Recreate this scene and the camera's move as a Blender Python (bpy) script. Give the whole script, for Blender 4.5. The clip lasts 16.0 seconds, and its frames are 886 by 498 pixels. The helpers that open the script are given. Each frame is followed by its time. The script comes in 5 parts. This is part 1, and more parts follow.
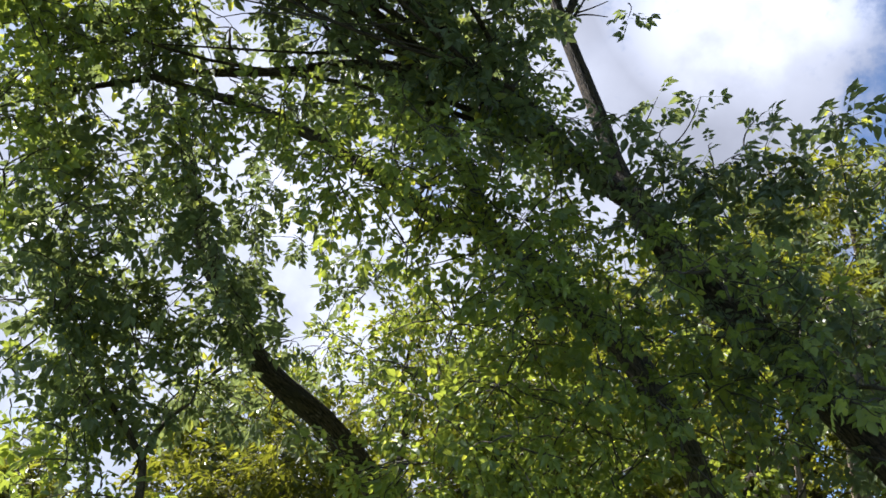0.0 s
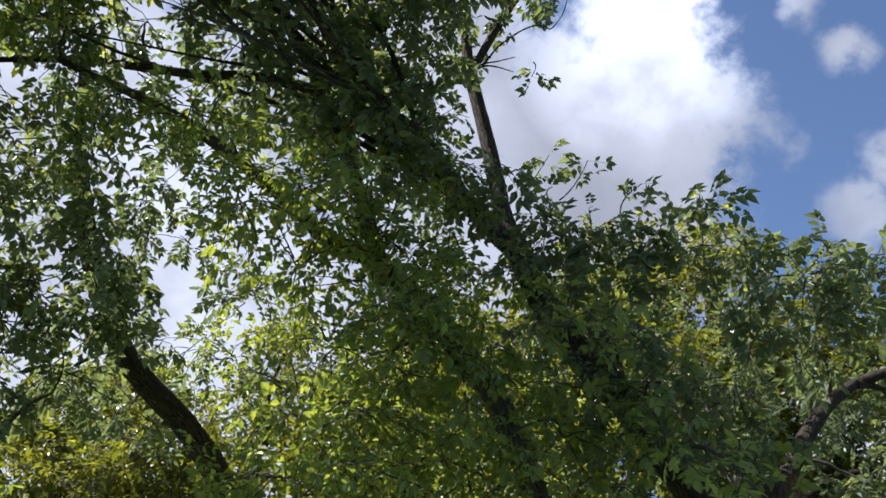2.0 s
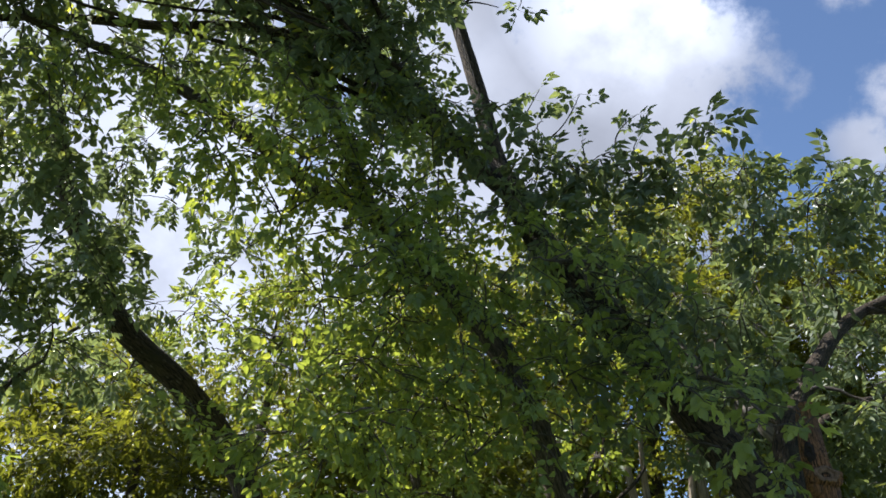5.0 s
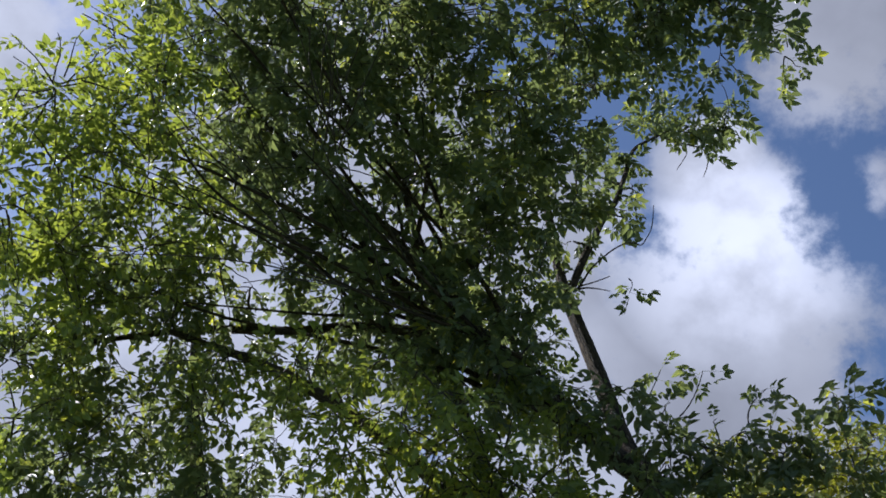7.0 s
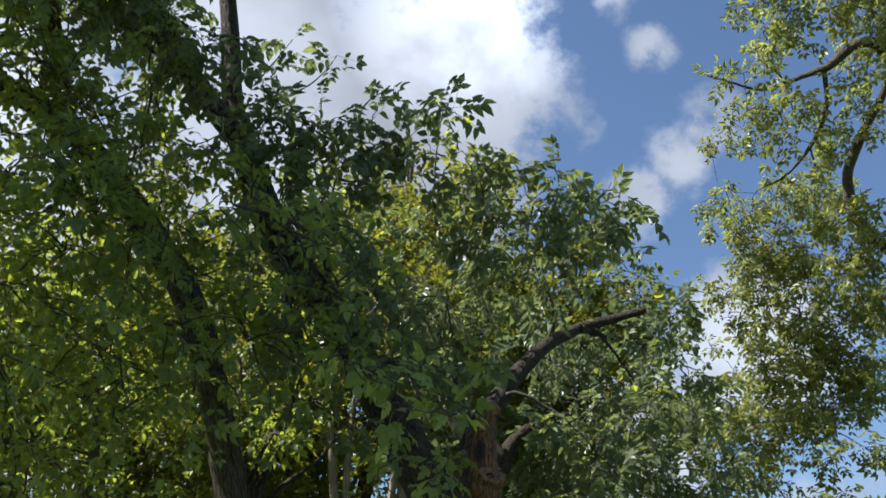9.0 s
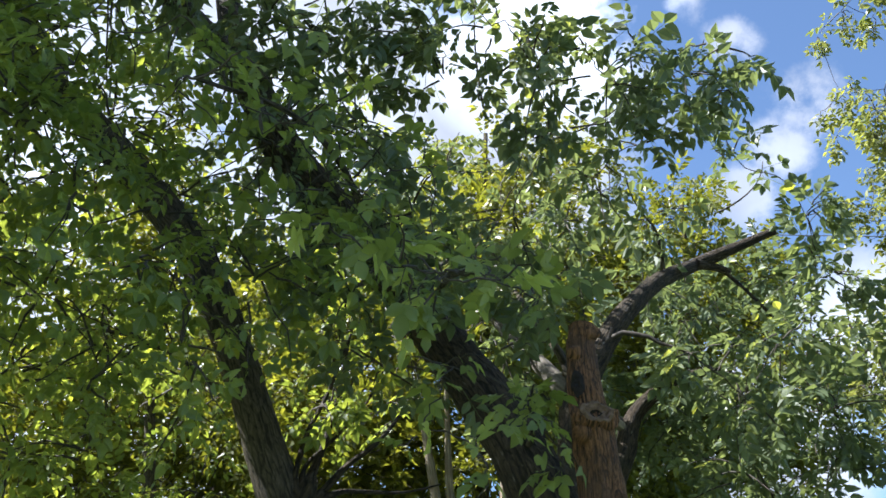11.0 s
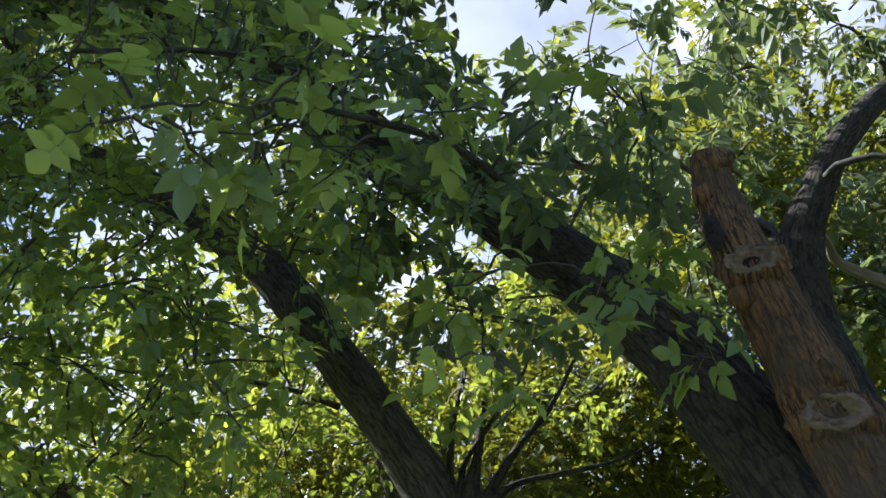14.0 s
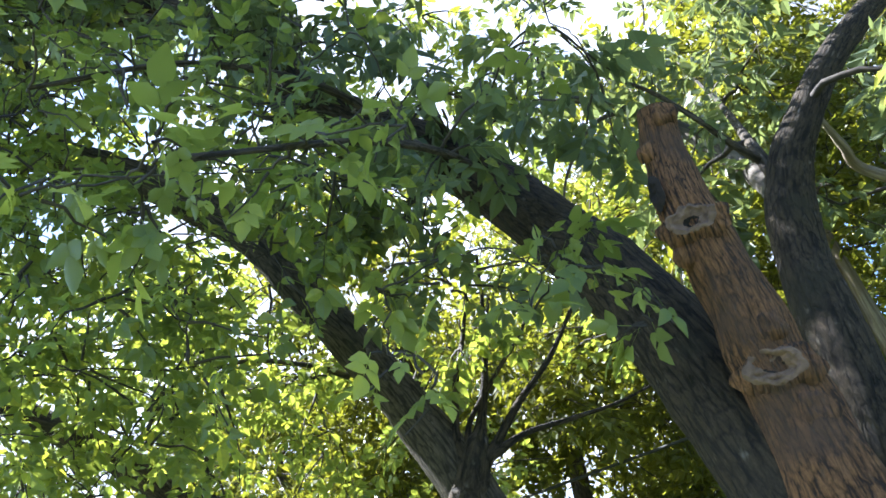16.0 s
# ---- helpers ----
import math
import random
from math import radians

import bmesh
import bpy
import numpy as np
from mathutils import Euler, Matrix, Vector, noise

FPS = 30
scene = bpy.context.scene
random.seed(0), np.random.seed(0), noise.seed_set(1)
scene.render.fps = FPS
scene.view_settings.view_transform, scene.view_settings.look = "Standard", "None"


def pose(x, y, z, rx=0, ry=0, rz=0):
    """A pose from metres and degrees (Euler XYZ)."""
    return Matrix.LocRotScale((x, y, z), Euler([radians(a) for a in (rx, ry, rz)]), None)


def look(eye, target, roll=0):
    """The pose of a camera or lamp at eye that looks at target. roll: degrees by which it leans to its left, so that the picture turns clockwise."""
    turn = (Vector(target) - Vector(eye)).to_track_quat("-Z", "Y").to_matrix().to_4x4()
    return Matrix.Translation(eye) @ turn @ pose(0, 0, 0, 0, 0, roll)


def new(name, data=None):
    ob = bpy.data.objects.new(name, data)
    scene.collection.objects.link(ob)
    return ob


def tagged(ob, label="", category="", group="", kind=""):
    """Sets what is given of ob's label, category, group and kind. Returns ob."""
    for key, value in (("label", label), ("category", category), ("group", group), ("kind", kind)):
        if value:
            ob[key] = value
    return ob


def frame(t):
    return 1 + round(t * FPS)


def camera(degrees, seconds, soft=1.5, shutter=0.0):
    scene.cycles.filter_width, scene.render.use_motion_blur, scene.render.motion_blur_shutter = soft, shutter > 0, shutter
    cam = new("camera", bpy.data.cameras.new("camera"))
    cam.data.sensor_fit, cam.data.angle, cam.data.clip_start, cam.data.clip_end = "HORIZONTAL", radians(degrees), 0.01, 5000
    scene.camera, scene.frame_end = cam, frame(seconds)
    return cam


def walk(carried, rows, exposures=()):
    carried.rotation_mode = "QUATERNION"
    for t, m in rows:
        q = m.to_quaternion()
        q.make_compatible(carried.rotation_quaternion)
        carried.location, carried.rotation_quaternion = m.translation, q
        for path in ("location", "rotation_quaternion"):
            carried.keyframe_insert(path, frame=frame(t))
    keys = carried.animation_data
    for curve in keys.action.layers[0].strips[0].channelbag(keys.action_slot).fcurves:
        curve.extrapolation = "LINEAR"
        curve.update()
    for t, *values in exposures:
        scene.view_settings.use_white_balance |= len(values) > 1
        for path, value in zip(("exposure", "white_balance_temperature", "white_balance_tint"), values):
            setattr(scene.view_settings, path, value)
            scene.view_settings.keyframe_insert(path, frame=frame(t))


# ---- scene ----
cam = camera(54.8, 16.0, soft=1.6, shutter=0.12)
PATH = [
    (0, (0.027, 0.101, 1.597), (-0.151, 3.628, 3.477), 1.88),
    (0.5, (-0.012, 0.018, 1.594), (-0.138, 3.543, 3.481), 2.02),
    (1, (-0.103, -0.047, 1.600), (-0.159, 3.462, 3.520), 2.15),
    (1.5, (-0.108, -0.096, 1.597), (-0.006, 3.381, 3.573), 4.72),
    (2, (-0.043, -0.103, 1.558), (0.346, 3.348, 3.542), 5.00),
    (2.5, (0.066, -0.023, 1.555), (0.526, 3.429, 3.523), 5.12),
    (3, (0.106, 0.031, 1.544), (0.700, 3.556, 3.339), 4.04),
    (3.5, (0.046, 0.093, 1.552), (0.671, 3.619, 3.334), 4.31),
    (3.7, (0.043, 0.111, 1.547), (0.616, 3.648, 3.326), 4.64),
    (5.8, (0.068, 0.028, 1.569), (0.338, 3.501, 3.537), 0.29),
    (6, (0.060, 0.024, 1.578), (0.234, 3.449, 3.637), 1.10),
    (6.5, (-0.007, 0.017, 1.567), (-0.047, 3.122, 4.089), 3.15),
    (7, (-0.027, -0.012, 1.586), (-0.224, 2.813, 4.412), 4.80),
    (7.5, (-0.023, -0.032, 1.595), (-0.317, 2.608, 4.586), 5.88),
    (8, (0.232, -0.042, 1.672), (0.217, 2.809, 4.478), 0.25),
    (8.5, (0.412, 0.061, 1.640), (1.380, 3.274, 3.818), -3.86),
    (9, (0.539, 0.293, 1.587), (1.875, 3.589, 3.416), 4.86),
    (9.5, (0.794, 0.542, 1.496), (2.144, 3.946, 3.104), 4.64),
    (10, (0.965, 0.870, 1.519), (2.316, 4.335, 2.989), -0.86),
    (10.2, (0.992, 0.986, 1.528), (2.241, 4.349, 3.297), -0.32),
    (12.3, (1.443, 1.600, 1.562), (1.748, 5.055, 3.554), -6.32),
    (12.5, (1.489, 1.670, 1.561), (1.782, 5.126, 3.554), -7.69),
    (13, (1.703, 1.804, 1.587), (1.494, 5.223, 3.653), -7.43),
    (13.5, (1.837, 1.952, 1.549), (1.295, 5.288, 3.689), -10.04),
    (14, (1.915, 2.099, 1.592), (1.408, 5.449, 3.719), -10.14),
    (14.5, (2.057, 2.165, 1.613), (1.037, 5.353, 3.802), -11.71),
    (15, (2.132, 2.157, 1.612), (1.193, 5.391, 3.771), -13.49),
    (15.5, (2.192, 2.107, 1.631), (1.246, 5.511, 3.507), -13.64),
    (16, (2.246, 2.056, 1.644), (1.318, 5.470, 3.509), -13.31),
]
walk(cam, [(t, look(eye, target, roll)) for t, eye, target, roll in PATH], [(0.0, 1.27, 6000, 15), (1.5, 1.02, 5950, 15), (3.0, 1.0, 5950, 14), (3.7, 1.18, 6000, 13), (6.5, 1.08, 5900, 15), (7.0, 0.6, 5800, 16), (7.5, 0.05, 5700, 16), (8.0, -0.15, 5750, 15), (8.5, 0.25, 5850, 11), (9.0, 1.05, 6050, 9), (9.5, 1.5, 6150, 8), (10.2, 1.65, 6000, 9), (12.3, 1.7, 5800, 11), (14.0, 1.5, 5700, 11), (14.7, 1.9, 5600, 11), (15.3, 2.25, 5600, 13), (16.0, 2.52, 5600, 13)])

SUN_AZ, SUN_EL = 76.0, 50.0

# ---------------------------------------------------------------- world, sun
def toward(az, el):
    """Unit vector at az degrees left of +y and el degrees up."""
    a, e = radians(az), radians(el)
    return Vector((-math.sin(a) * math.cos(e), math.cos(a) * math.cos(e), math.sin(e)))


# cumulus heaps: azimuth, elevation, reach in degrees, thickness
CLOUDS = [
    (-19.5, 37.5, 11.0, 1.0), (-21.0, 32, 8.8, 1.0), (-8, 33, 15, 1.0), (-22.5, 44.5, 6.4, 1.0), (-22, 49, 4.4, 1.0), (-2, 44, 12, 1.0), (-38, 54, 7.5, 1.0), (-44, 59, 9, 1.0),
    (-38.3, 40.4, 2.3, 0.74), (-35.2, 44.6, 2.8, 0.62), (-42.3, 35.2, 3.4, 0.72), (-40.0, 33.2, 3.4, 0.72), (-37.3, 31.0, 3.2, 0.70), (-44, 21, 6.5, 0.95), (-33, 14, 10, 1.0),
    (20, 26, 25, 1.0), (51, 47, 8, 1.0), (42, 18, 17, 1.0), (5, 20, 17, 1.0), (-50, 6, 9, 0.9), (16, 50, 14, 1.0),
]
# where the heaps are brightest: azimuth, elevation, reach, gain
BRIGHT = [(-23, 44.5, 9, 1.0), (-25, 41, 6, 0.4), (20, 24, 30, 0.5), (52, 48, 10, 0.5), (-40, 38, 9, 0.25), (-44, 20, 12, 0.4)]


def build_world():
    w = bpy.data.worlds.new("sky")
    scene.world = w
    w.use_nodes = True
    nt = w.node_tree
    n, l = nt.nodes, nt.links
    n.clear()

    def math_node(op, a, b, clamp=False):
        m = n.new("ShaderNodeMath")
        m.operation, m.use_clamp = op, clamp
        for k, v in enumerate((a, b)):
            if isinstance(v, (int, float)):
                m.inputs[k].default_value = v
            else:
                l.new(v, m.inputs[k])
        return m.outputs[0]

    def ramp(v, lo, hi, to_lo=0.0, to_hi=1.0, soft=True):
        m = n.new("ShaderNodeMapRange")
        m.interpolation_type = "SMOOTHSTEP" if soft else "LINEAR"
        for key, val in (("From Min", lo), ("From Max", hi), ("To Min", to_lo), ("To Max", to_hi)):
            m.inputs[key].default_value = val
        l.new(v, m.inputs["Value"])
        return m.outputs[0]

    def fbm(scale, detail, rough, offset):
        mp = n.new("ShaderNodeMapping")
        mp.inputs["Location"].default_value = (offset, offset * 0.7, -offset)
        l.new(tc.outputs["Generated"], mp.inputs["Vector"])
        t = n.new("ShaderNodeTexNoise")
        t.inputs["Scale"].default_value, t.inputs["Detail"].default_value, t.inputs["Roughness"].default_value = scale, detail, rough
        l.new(mp.outputs[0], t.inputs["Vector"])
        return t.outputs["Fac"]

    def lobe(az, el, reach, inner):
        d = n.new("ShaderNodeVectorMath")
        d.operation = "DOT_PRODUCT"
        d.inputs[1].default_value = toward(az, el)
        l.new(tc.outputs["Generated"], d.inputs[0])
        return ramp(d.outputs["Value"], math.cos(radians(reach * 1.15)), math.cos(radians(reach * inner)), soft=False)

    out = n.new("ShaderNodeOutputWorld")
    bg = n.new("ShaderNodeBackground")
    bg.inputs["Strength"].default_value = 0.075
    sky = n.new("ShaderNodeTexSky")
    sky.sky_type = "NISHITA"
    sky.sun_disc = False
    sky.sun_elevation = radians(SUN_EL)
    sky.sun_rotation = radians(-SUN_AZ)
    sky.air_density, sky.dust_density, sky.ozone_density = 1.0, 0.8, 2.5
    tc = n.new("ShaderNodeTexCoord")
    field = None
    for az, el, reach, thick in CLOUDS:
        v = math_node("MULTIPLY", lobe(az, el, reach, 0.3), thick)
        field = v if field is None else math_node("MAXIMUM", field, v)
    ragged = math_node("MULTIPLY", math_node("SUBTRACT", fbm(11.0, 10.0, 0.56, 3.1), 0.5), 1.45)
    shreds = math_node("MULTIPLY", math_node("SUBTRACT", fbm(30.0, 9.0, 0.62, 5.3), 0.5), 0.9)
    ragged = math_node("ADD", ragged, shreds)
    mask = math_node("MULTIPLY", ramp(math_node("ADD", field, ragged), 0.30, 0.78), ramp(field, 0.25, 0.95, 0.45, 1.0))
    glow = None
    for az, el, reach, gain in BRIGHT:
        v = math_node("MULTIPLY", lobe(az, el, reach, 0.1), gain)
        glow = v if glow is None else math_node("MAXIMUM", glow, v)
    puffs = ramp(fbm(6.0, 7.0, 0.50, 7.7), 0.34, 0.66, -0.08, 0.10)
    crisp = ramp(fbm(7.0, 8.0, 0.52, 1.3), 0.40, 0.60, 0.45, 1.0)
    level = math_node("ADD", math_node("ADD", math_node("MULTIPLY", glow, crisp), 0.60), puffs)
    tint = n.new("ShaderNodeVectorMath")
    tint.operation = "SCALE"
    tint.inputs[0].default_value = CLOUD_LIGHT
    l.new(level, tint.inputs["Scale"])
    mix = n.new("ShaderNodeMix")
    mix.data_type = "RGBA"
    l.new(math_node("MULTIPLY", mask, 0.95), mix.inputs["Factor"])
    l.new(sky.outputs[0], mix.inputs["A"])
    l.new(tint.outputs[0], mix.inputs["B"])
    l.new(mix.outputs["Result"], bg.inputs["Color"])
    l.new(bg.outputs[0], out.inputs["Surface"])


CLOUD_LIGHT = (5.3, 5.5, 6.05)
build_world()
sun = new("sun", bpy.data.lights.new("sun", "SUN"))
sun.data.energy, sun.data.angle, sun.data.color = 5.0, radians(0.6), (1.0, 0.95, 0.86)
sun.matrix_world = look(toward(SUN_AZ, SUN_EL) * 40, (0, 0, 0))


# ---------------------------------------------------------------- materials
def nodes_of(name):
    m = bpy.data.materials.new(name)
    m.use_nodes = True
    nt = m.node_tree
    nt.nodes.clear()
    return m, nt.nodes, nt.links, nt.nodes.new("ShaderNodeOutputMaterial")


def leaf_material(name, low, high, through_low, through_high, single=False, gloss=0.4):
    """Leaf blade: coloured by a random value of each blade, light passes through it."""
    m, n, l, out = nodes_of(name)
    if single:
        rnd = n.new("ShaderNodeObjectInfo").outputs["Random"]
    else:
        rnd = n.new("ShaderNodeNewGeometry").outputs["Random Per Island"]
    tc = n.new("ShaderNodeTexCoord")
    big = n.new("ShaderNodeTexNoise")
    big.inputs["Scale"].default_value = 1.1
    big.inputs["Detail"].default_value = 2.0
    l.new(tc.outputs["Object"], big.inputs["Vector"])
    fine = n.new("ShaderNodeTexNoise")
    fine.inputs["Scale"].default_value = 90.0
    l.new(tc.outputs["Object"], fine.inputs["Vector"])
    mixf = n.new("ShaderNodeMath")
    mixf.operation = "MULTIPLY_ADD"
    mixf.inputs[1].default_value = 0.6
    add = n.new("ShaderNodeMath")
    add.operation = "MULTIPLY"
    add.inputs[1].default_value = 0.45
    l.new(big.outputs["Fac"], add.inputs[0])
    l.new(rnd, mixf.inputs[0]), l.new(add.outputs[0], mixf.inputs[2])
    fin = n.new("ShaderNodeMath")
    fin.operation = "MULTIPLY_ADD"
    fin.inputs[1].default_value = 0.18
    l.new(fine.outputs["Fac"], fin.inputs[0]), l.new(mixf.outputs[0], fin.inputs[2])
    ca, cb = n.new("ShaderNodeValToRGB"), n.new("ShaderNodeValToRGB")
    for ramp, lo, hi, old in ((ca, low, high, (0.22, 0.23, 0.05)), (cb, through_low, through_high, (0.72, 0.72, 0.06))):
        ramp.color_ramp.elements[0].position, ramp.color_ramp.elements[1].position = 0.2, 0.88
        last = ramp.color_ramp.elements.new(0.97)
        last.color = (*old, 1)
        ramp.color_ramp.elements[0].color, ramp.color_ramp.elements[1].color = (*lo, 1), (*hi, 1)
        l.new(fin.outputs[0], ramp.inputs["Fac"])
    p = n.new("ShaderNodeBsdfPrincipled")
    p.inputs["Roughness"].default_value = gloss
    p.inputs["Specular IOR Level"].default_value = 0.5
    l.new(ca.outputs[0], p.inputs["Base Color"])
    tr = n.new("ShaderNodeBsdfTranslucent")
    l.new(cb.outputs[0], tr.inputs["Color"])
    mx = n.new("ShaderNodeMixShader")
    mx.inputs[0].default_value = 0.5
    l.new(p.outputs[0], mx.inputs[1]), l.new(tr.outputs[0], mx.inputs[2])
    l.new(mx.outputs[0], out.inputs["Surface"])
    return m


def bark_material(name, groove, ridge, patch, patch_from=0.58, across=60.0, along=14.0, depth=0.010, flecks=0.55):
    """Furrowed bark: the grain follows the stem through its UV map, whose units are metres."""
    m, n, l, out = nodes_of(name)
    uv = n.new("ShaderNodeUVMap")
    uv.uv_map = "grain"
    mp = n.new("ShaderNodeMapping")
    mp.inputs["Scale"].default_value = (across, along, 1)
    l.new(uv.outputs[0], mp.inputs["Vector"])
    wob = n.new("ShaderNodeTexNoise")
    wob.inputs["Scale"].default_value = 1.4
    wob.inputs["Detail"].default_value = 4.0
    l.new(mp.outputs[0], wob.inputs["Vector"])
    sh = n.new("ShaderNodeVectorMath")
    sh.operation = "MULTIPLY_ADD"
    sh.inputs[1].default_value = (1.1, 1.1, 0)
    l.new(wob.outputs["Color"], sh.inputs[0]), l.new(mp.outputs[0], sh.inputs[2])
    vor = n.new("ShaderNodeTexVoronoi")
    vor.feature = "DISTANCE_TO_EDGE"
    vor.inputs["Scale"].default_value = 1.0
    l.new(sh.outputs[0], vor.inputs["Vector"])
    fine = n.new("ShaderNodeTexNoise")
    fine.inputs["Scale"].default_value = 6.0
    fine.inputs["Detail"].default_value = 8.0
    fine.inputs["Roughness"].default_value = 0.7
    l.new(mp.outputs[0], fine.inputs["Vector"])
    h = n.new("ShaderNodeMapRange")
    h.inputs["From Max"].default_value = 0.20
    l.new(vor.outputs["Distance"], h.inputs["Value"])
    fib = n.new("ShaderNodeMapping")
    fib.inputs["Scale"].default_value = (across * 1.5, along * 0.55, 1)
    l.new(uv.outputs[0], fib.inputs["Vector"])
    fibre = n.new("ShaderNodeTexNoise")
    fibre.inputs["Scale"].default_value = 1.0
    fibre.inputs["Detail"].default_value = 6.0
    fibre.inputs["Distortion"].default_value = 0.8
    l.new(fib.outputs[0], fibre.inputs["Vector"])
    ridge_node = n.new("ShaderNodeMapRange")
    ridge_node.inputs["From Min"].default_value, ridge_node.inputs["From Max"].default_value = 0.36, 0.62
    l.new(fibre.outputs["Fac"], ridge_node.inputs["Value"])
    both = n.new("ShaderNodeMix")
    both.inputs["Factor"].default_value = 0.55
    l.new(h.outputs[0], both.inputs["A"]), l.new(ridge_node.outputs[0], both.inputs["B"])
    hh = n.new("ShaderNodeMath")
    hh.operation = "MULTIPLY"
    l.new(both.outputs["Result"], hh.inputs[0]), l.new(fine.outputs["Fac"], hh.inputs[1])
    ramp = n.new("ShaderNodeValToRGB")
    ramp.color_ramp.elements[0].color, ramp.color_ramp.elements[1].color = (*groove, 1), (*ridge, 1)
    ramp.color_ramp.elements[0].position, ramp.color_ramp.elements[1].position = 0.10, 0.48
    l.new(hh.outputs[0], ramp.inputs["Fac"])
    tc = n.new("ShaderNodeTexCoord")
    blot = n.new("ShaderNodeTexNoise")
    blot.inputs["Scale"].default_value = 5.0
    blot.inputs["Detail"].default_value = 5.0
    l.new(tc.outputs["Object"], blot.inputs["Vector"])
    bm_ = n.new("ShaderNodeMapRange")
    bm_.inputs["From Min"].default_value, bm_.inputs["From Max"].default_value = patch_from, patch_from + 0.12
    bm_.inputs["To Max"].default_value = 0.7
    l.new(blot.outputs["Fac"], bm_.inputs["Value"])
    mix = n.new("ShaderNodeMix")
    mix.data_type = "RGBA"
    mix.inputs["B"].default_value = (*patch, 1)
    l.new(bm_.outputs[0], mix.inputs["Factor"]), l.new(ramp.outputs[0], mix.inputs["A"])
    dash = n.new("ShaderNodeMapping")
    dash.inputs["Scale"].default_value = (across * 0.8, along * 0.9, 1)
    l.new(uv.outputs[0], dash.inputs["Vector"])
    spot = n.new("ShaderNodeTexVoronoi")
    spot.inputs["Scale"].default_value = 1.0
    spot.inputs["Randomness"].default_value = 1.0
    l.new(dash.outputs[0], spot.inputs["Vector"])
    fleck = n.new("ShaderNodeMapRange")
    fleck.inputs["From Min"].default_value, fleck.inputs["From Max"].default_value = 0.30, 0.12
    fleck.inputs["To Max"].default_value = flecks
    l.new(spot.outputs["Distance"], fleck.inputs["Value"])
    few = n.new("ShaderNodeMath")
    few.operation = "MULTIPLY"
    rare = n.new("ShaderNodeMapRange")
    rare.inputs["From Min"].default_value, rare.inputs["From Max"].default_value = 0.50, 0.62
    l.new(wob.outputs["Fac"], rare.inputs["Value"])
    l.new(fleck.outputs[0], few.inputs[0]), l.new(rare.outputs[0], few.inputs[1])
    scale = n.new("ShaderNodeMix")
    scale.data_type = "RGBA"
    scale.inputs["B"].default_value = (0.26, 0.22, 0.17, 1)
    l.new(few.outputs[0], scale.inputs["Factor"]), l.new(mix.outputs["Result"], scale.inputs["A"])
    mix = scale
    p = n.new("ShaderNodeBsdfPrincipled")
    p.inputs["Roughness"].default_value = 0.85
    p.inputs["Specular IOR Level"].default_value = 0.3
    l.new(mix.outputs["Result"], p.inputs["Base Color"])
    bump = n.new("ShaderNodeBump")
    bump.inputs["Distance"].default_value = depth
    bump.inputs["Strength"].default_value = 1.0
    l.new(hh.outputs[0], bump.inputs["Height"]), l.new(bump.outputs[0], p.inputs["Normal"])
    l.new(p.outputs[0], out.inputs["Surface"])
    return m


def plain_material(name, lo, hi, scale, rough, bump=0.0):
    m, n, l, out = nodes_of(name)
    tc = n.new("ShaderNodeTexCoord")
    a, b = n.new("ShaderNodeTexNoise"), n.new("ShaderNodeTexNoise")
    a.inputs["Scale"].default_value, b.inputs["Scale"].default_value = scale, scale * 0.07
    a.inputs["Detail"].default_value = 6.0
    l.new(tc.outputs["Object"], a.inputs["Vector"]), l.new(tc.outputs["Object"], b.inputs["Vector"])
    av = n.new("ShaderNodeMath")
    av.operation = "MULTIPLY_ADD"
    av.inputs[1].default_value = 0.5
    hf = n.new("ShaderNodeMath")
    hf.operation = "MULTIPLY"
    hf.inputs[1].default_value = 0.5
    l.new(b.outputs["Fac"], hf.inputs[0])
    l.new(a.outputs["Fac"], av.inputs[0]), l.new(hf.outputs[0], av.inputs[2])
    ramp = n.new("ShaderNodeValToRGB")
    ramp.color_ramp.elements[0].color, ramp.color_ramp.elements[1].color = (*lo, 1), (*hi, 1)
    ramp.color_ramp.elements[0].position, ramp.color_ramp.elements[1].position = 0.35, 0.65
    l.new(av.outputs[0], ramp.inputs["Fac"])
    p = n.new("ShaderNodeBsdfPrincipled")
    p.inputs["Roughness"].default_value = rough
    l.new(ramp.outputs[0], p.inputs["Base Color"])
    if bump:
        bp = n.new("ShaderNodeBump")
        bp.inputs["Distance"].default_value = bump
        l.new(a.outputs["Fac"], bp.inputs["Height"]), l.new(bp.outputs[0], p.inputs["Normal"])
    l.new(p.outputs[0], out.inputs["Surface"])
    return m


# ash green is greyed and bluer: pale veiling haze put into the leaf colour
LEAF_ASH = leaf_material("ash_leaf", (0.085, 0.118, 0.064), (0.165, 0.206, 0.108), (0.115, 0.152, 0.054), (0.255, 0.300, 0.082))
LEAF_MID = leaf_material("maple_leaf", (0.075, 0.114, 0.044), (0.145, 0.195, 0.070), (0.20, 0.27, 0.036), (0.48, 0.54, 0.058))
LEAF_SUN = leaf_material("sunny_leaf", (0.054, 0.070, 0.018), (0.114, 0.127, 0.026), (0.138, 0.163, 0.012), (0.325, 0.318, 0.024))
LEAF_RIGHT = leaf_material("willowy_leaf", (0.090, 0.120, 0.042), (0.195, 0.205, 0.065), (0.20, 0.25, 0.05), (0.42, 0.42, 0.085))
LEAF_ONE = leaf_material("single_leaf", (0.110, 0.150, 0.048), (0.200, 0.255, 0.075), (0.25, 0.31, 0.045), (0.52, 0.56, 0.07), single=True)
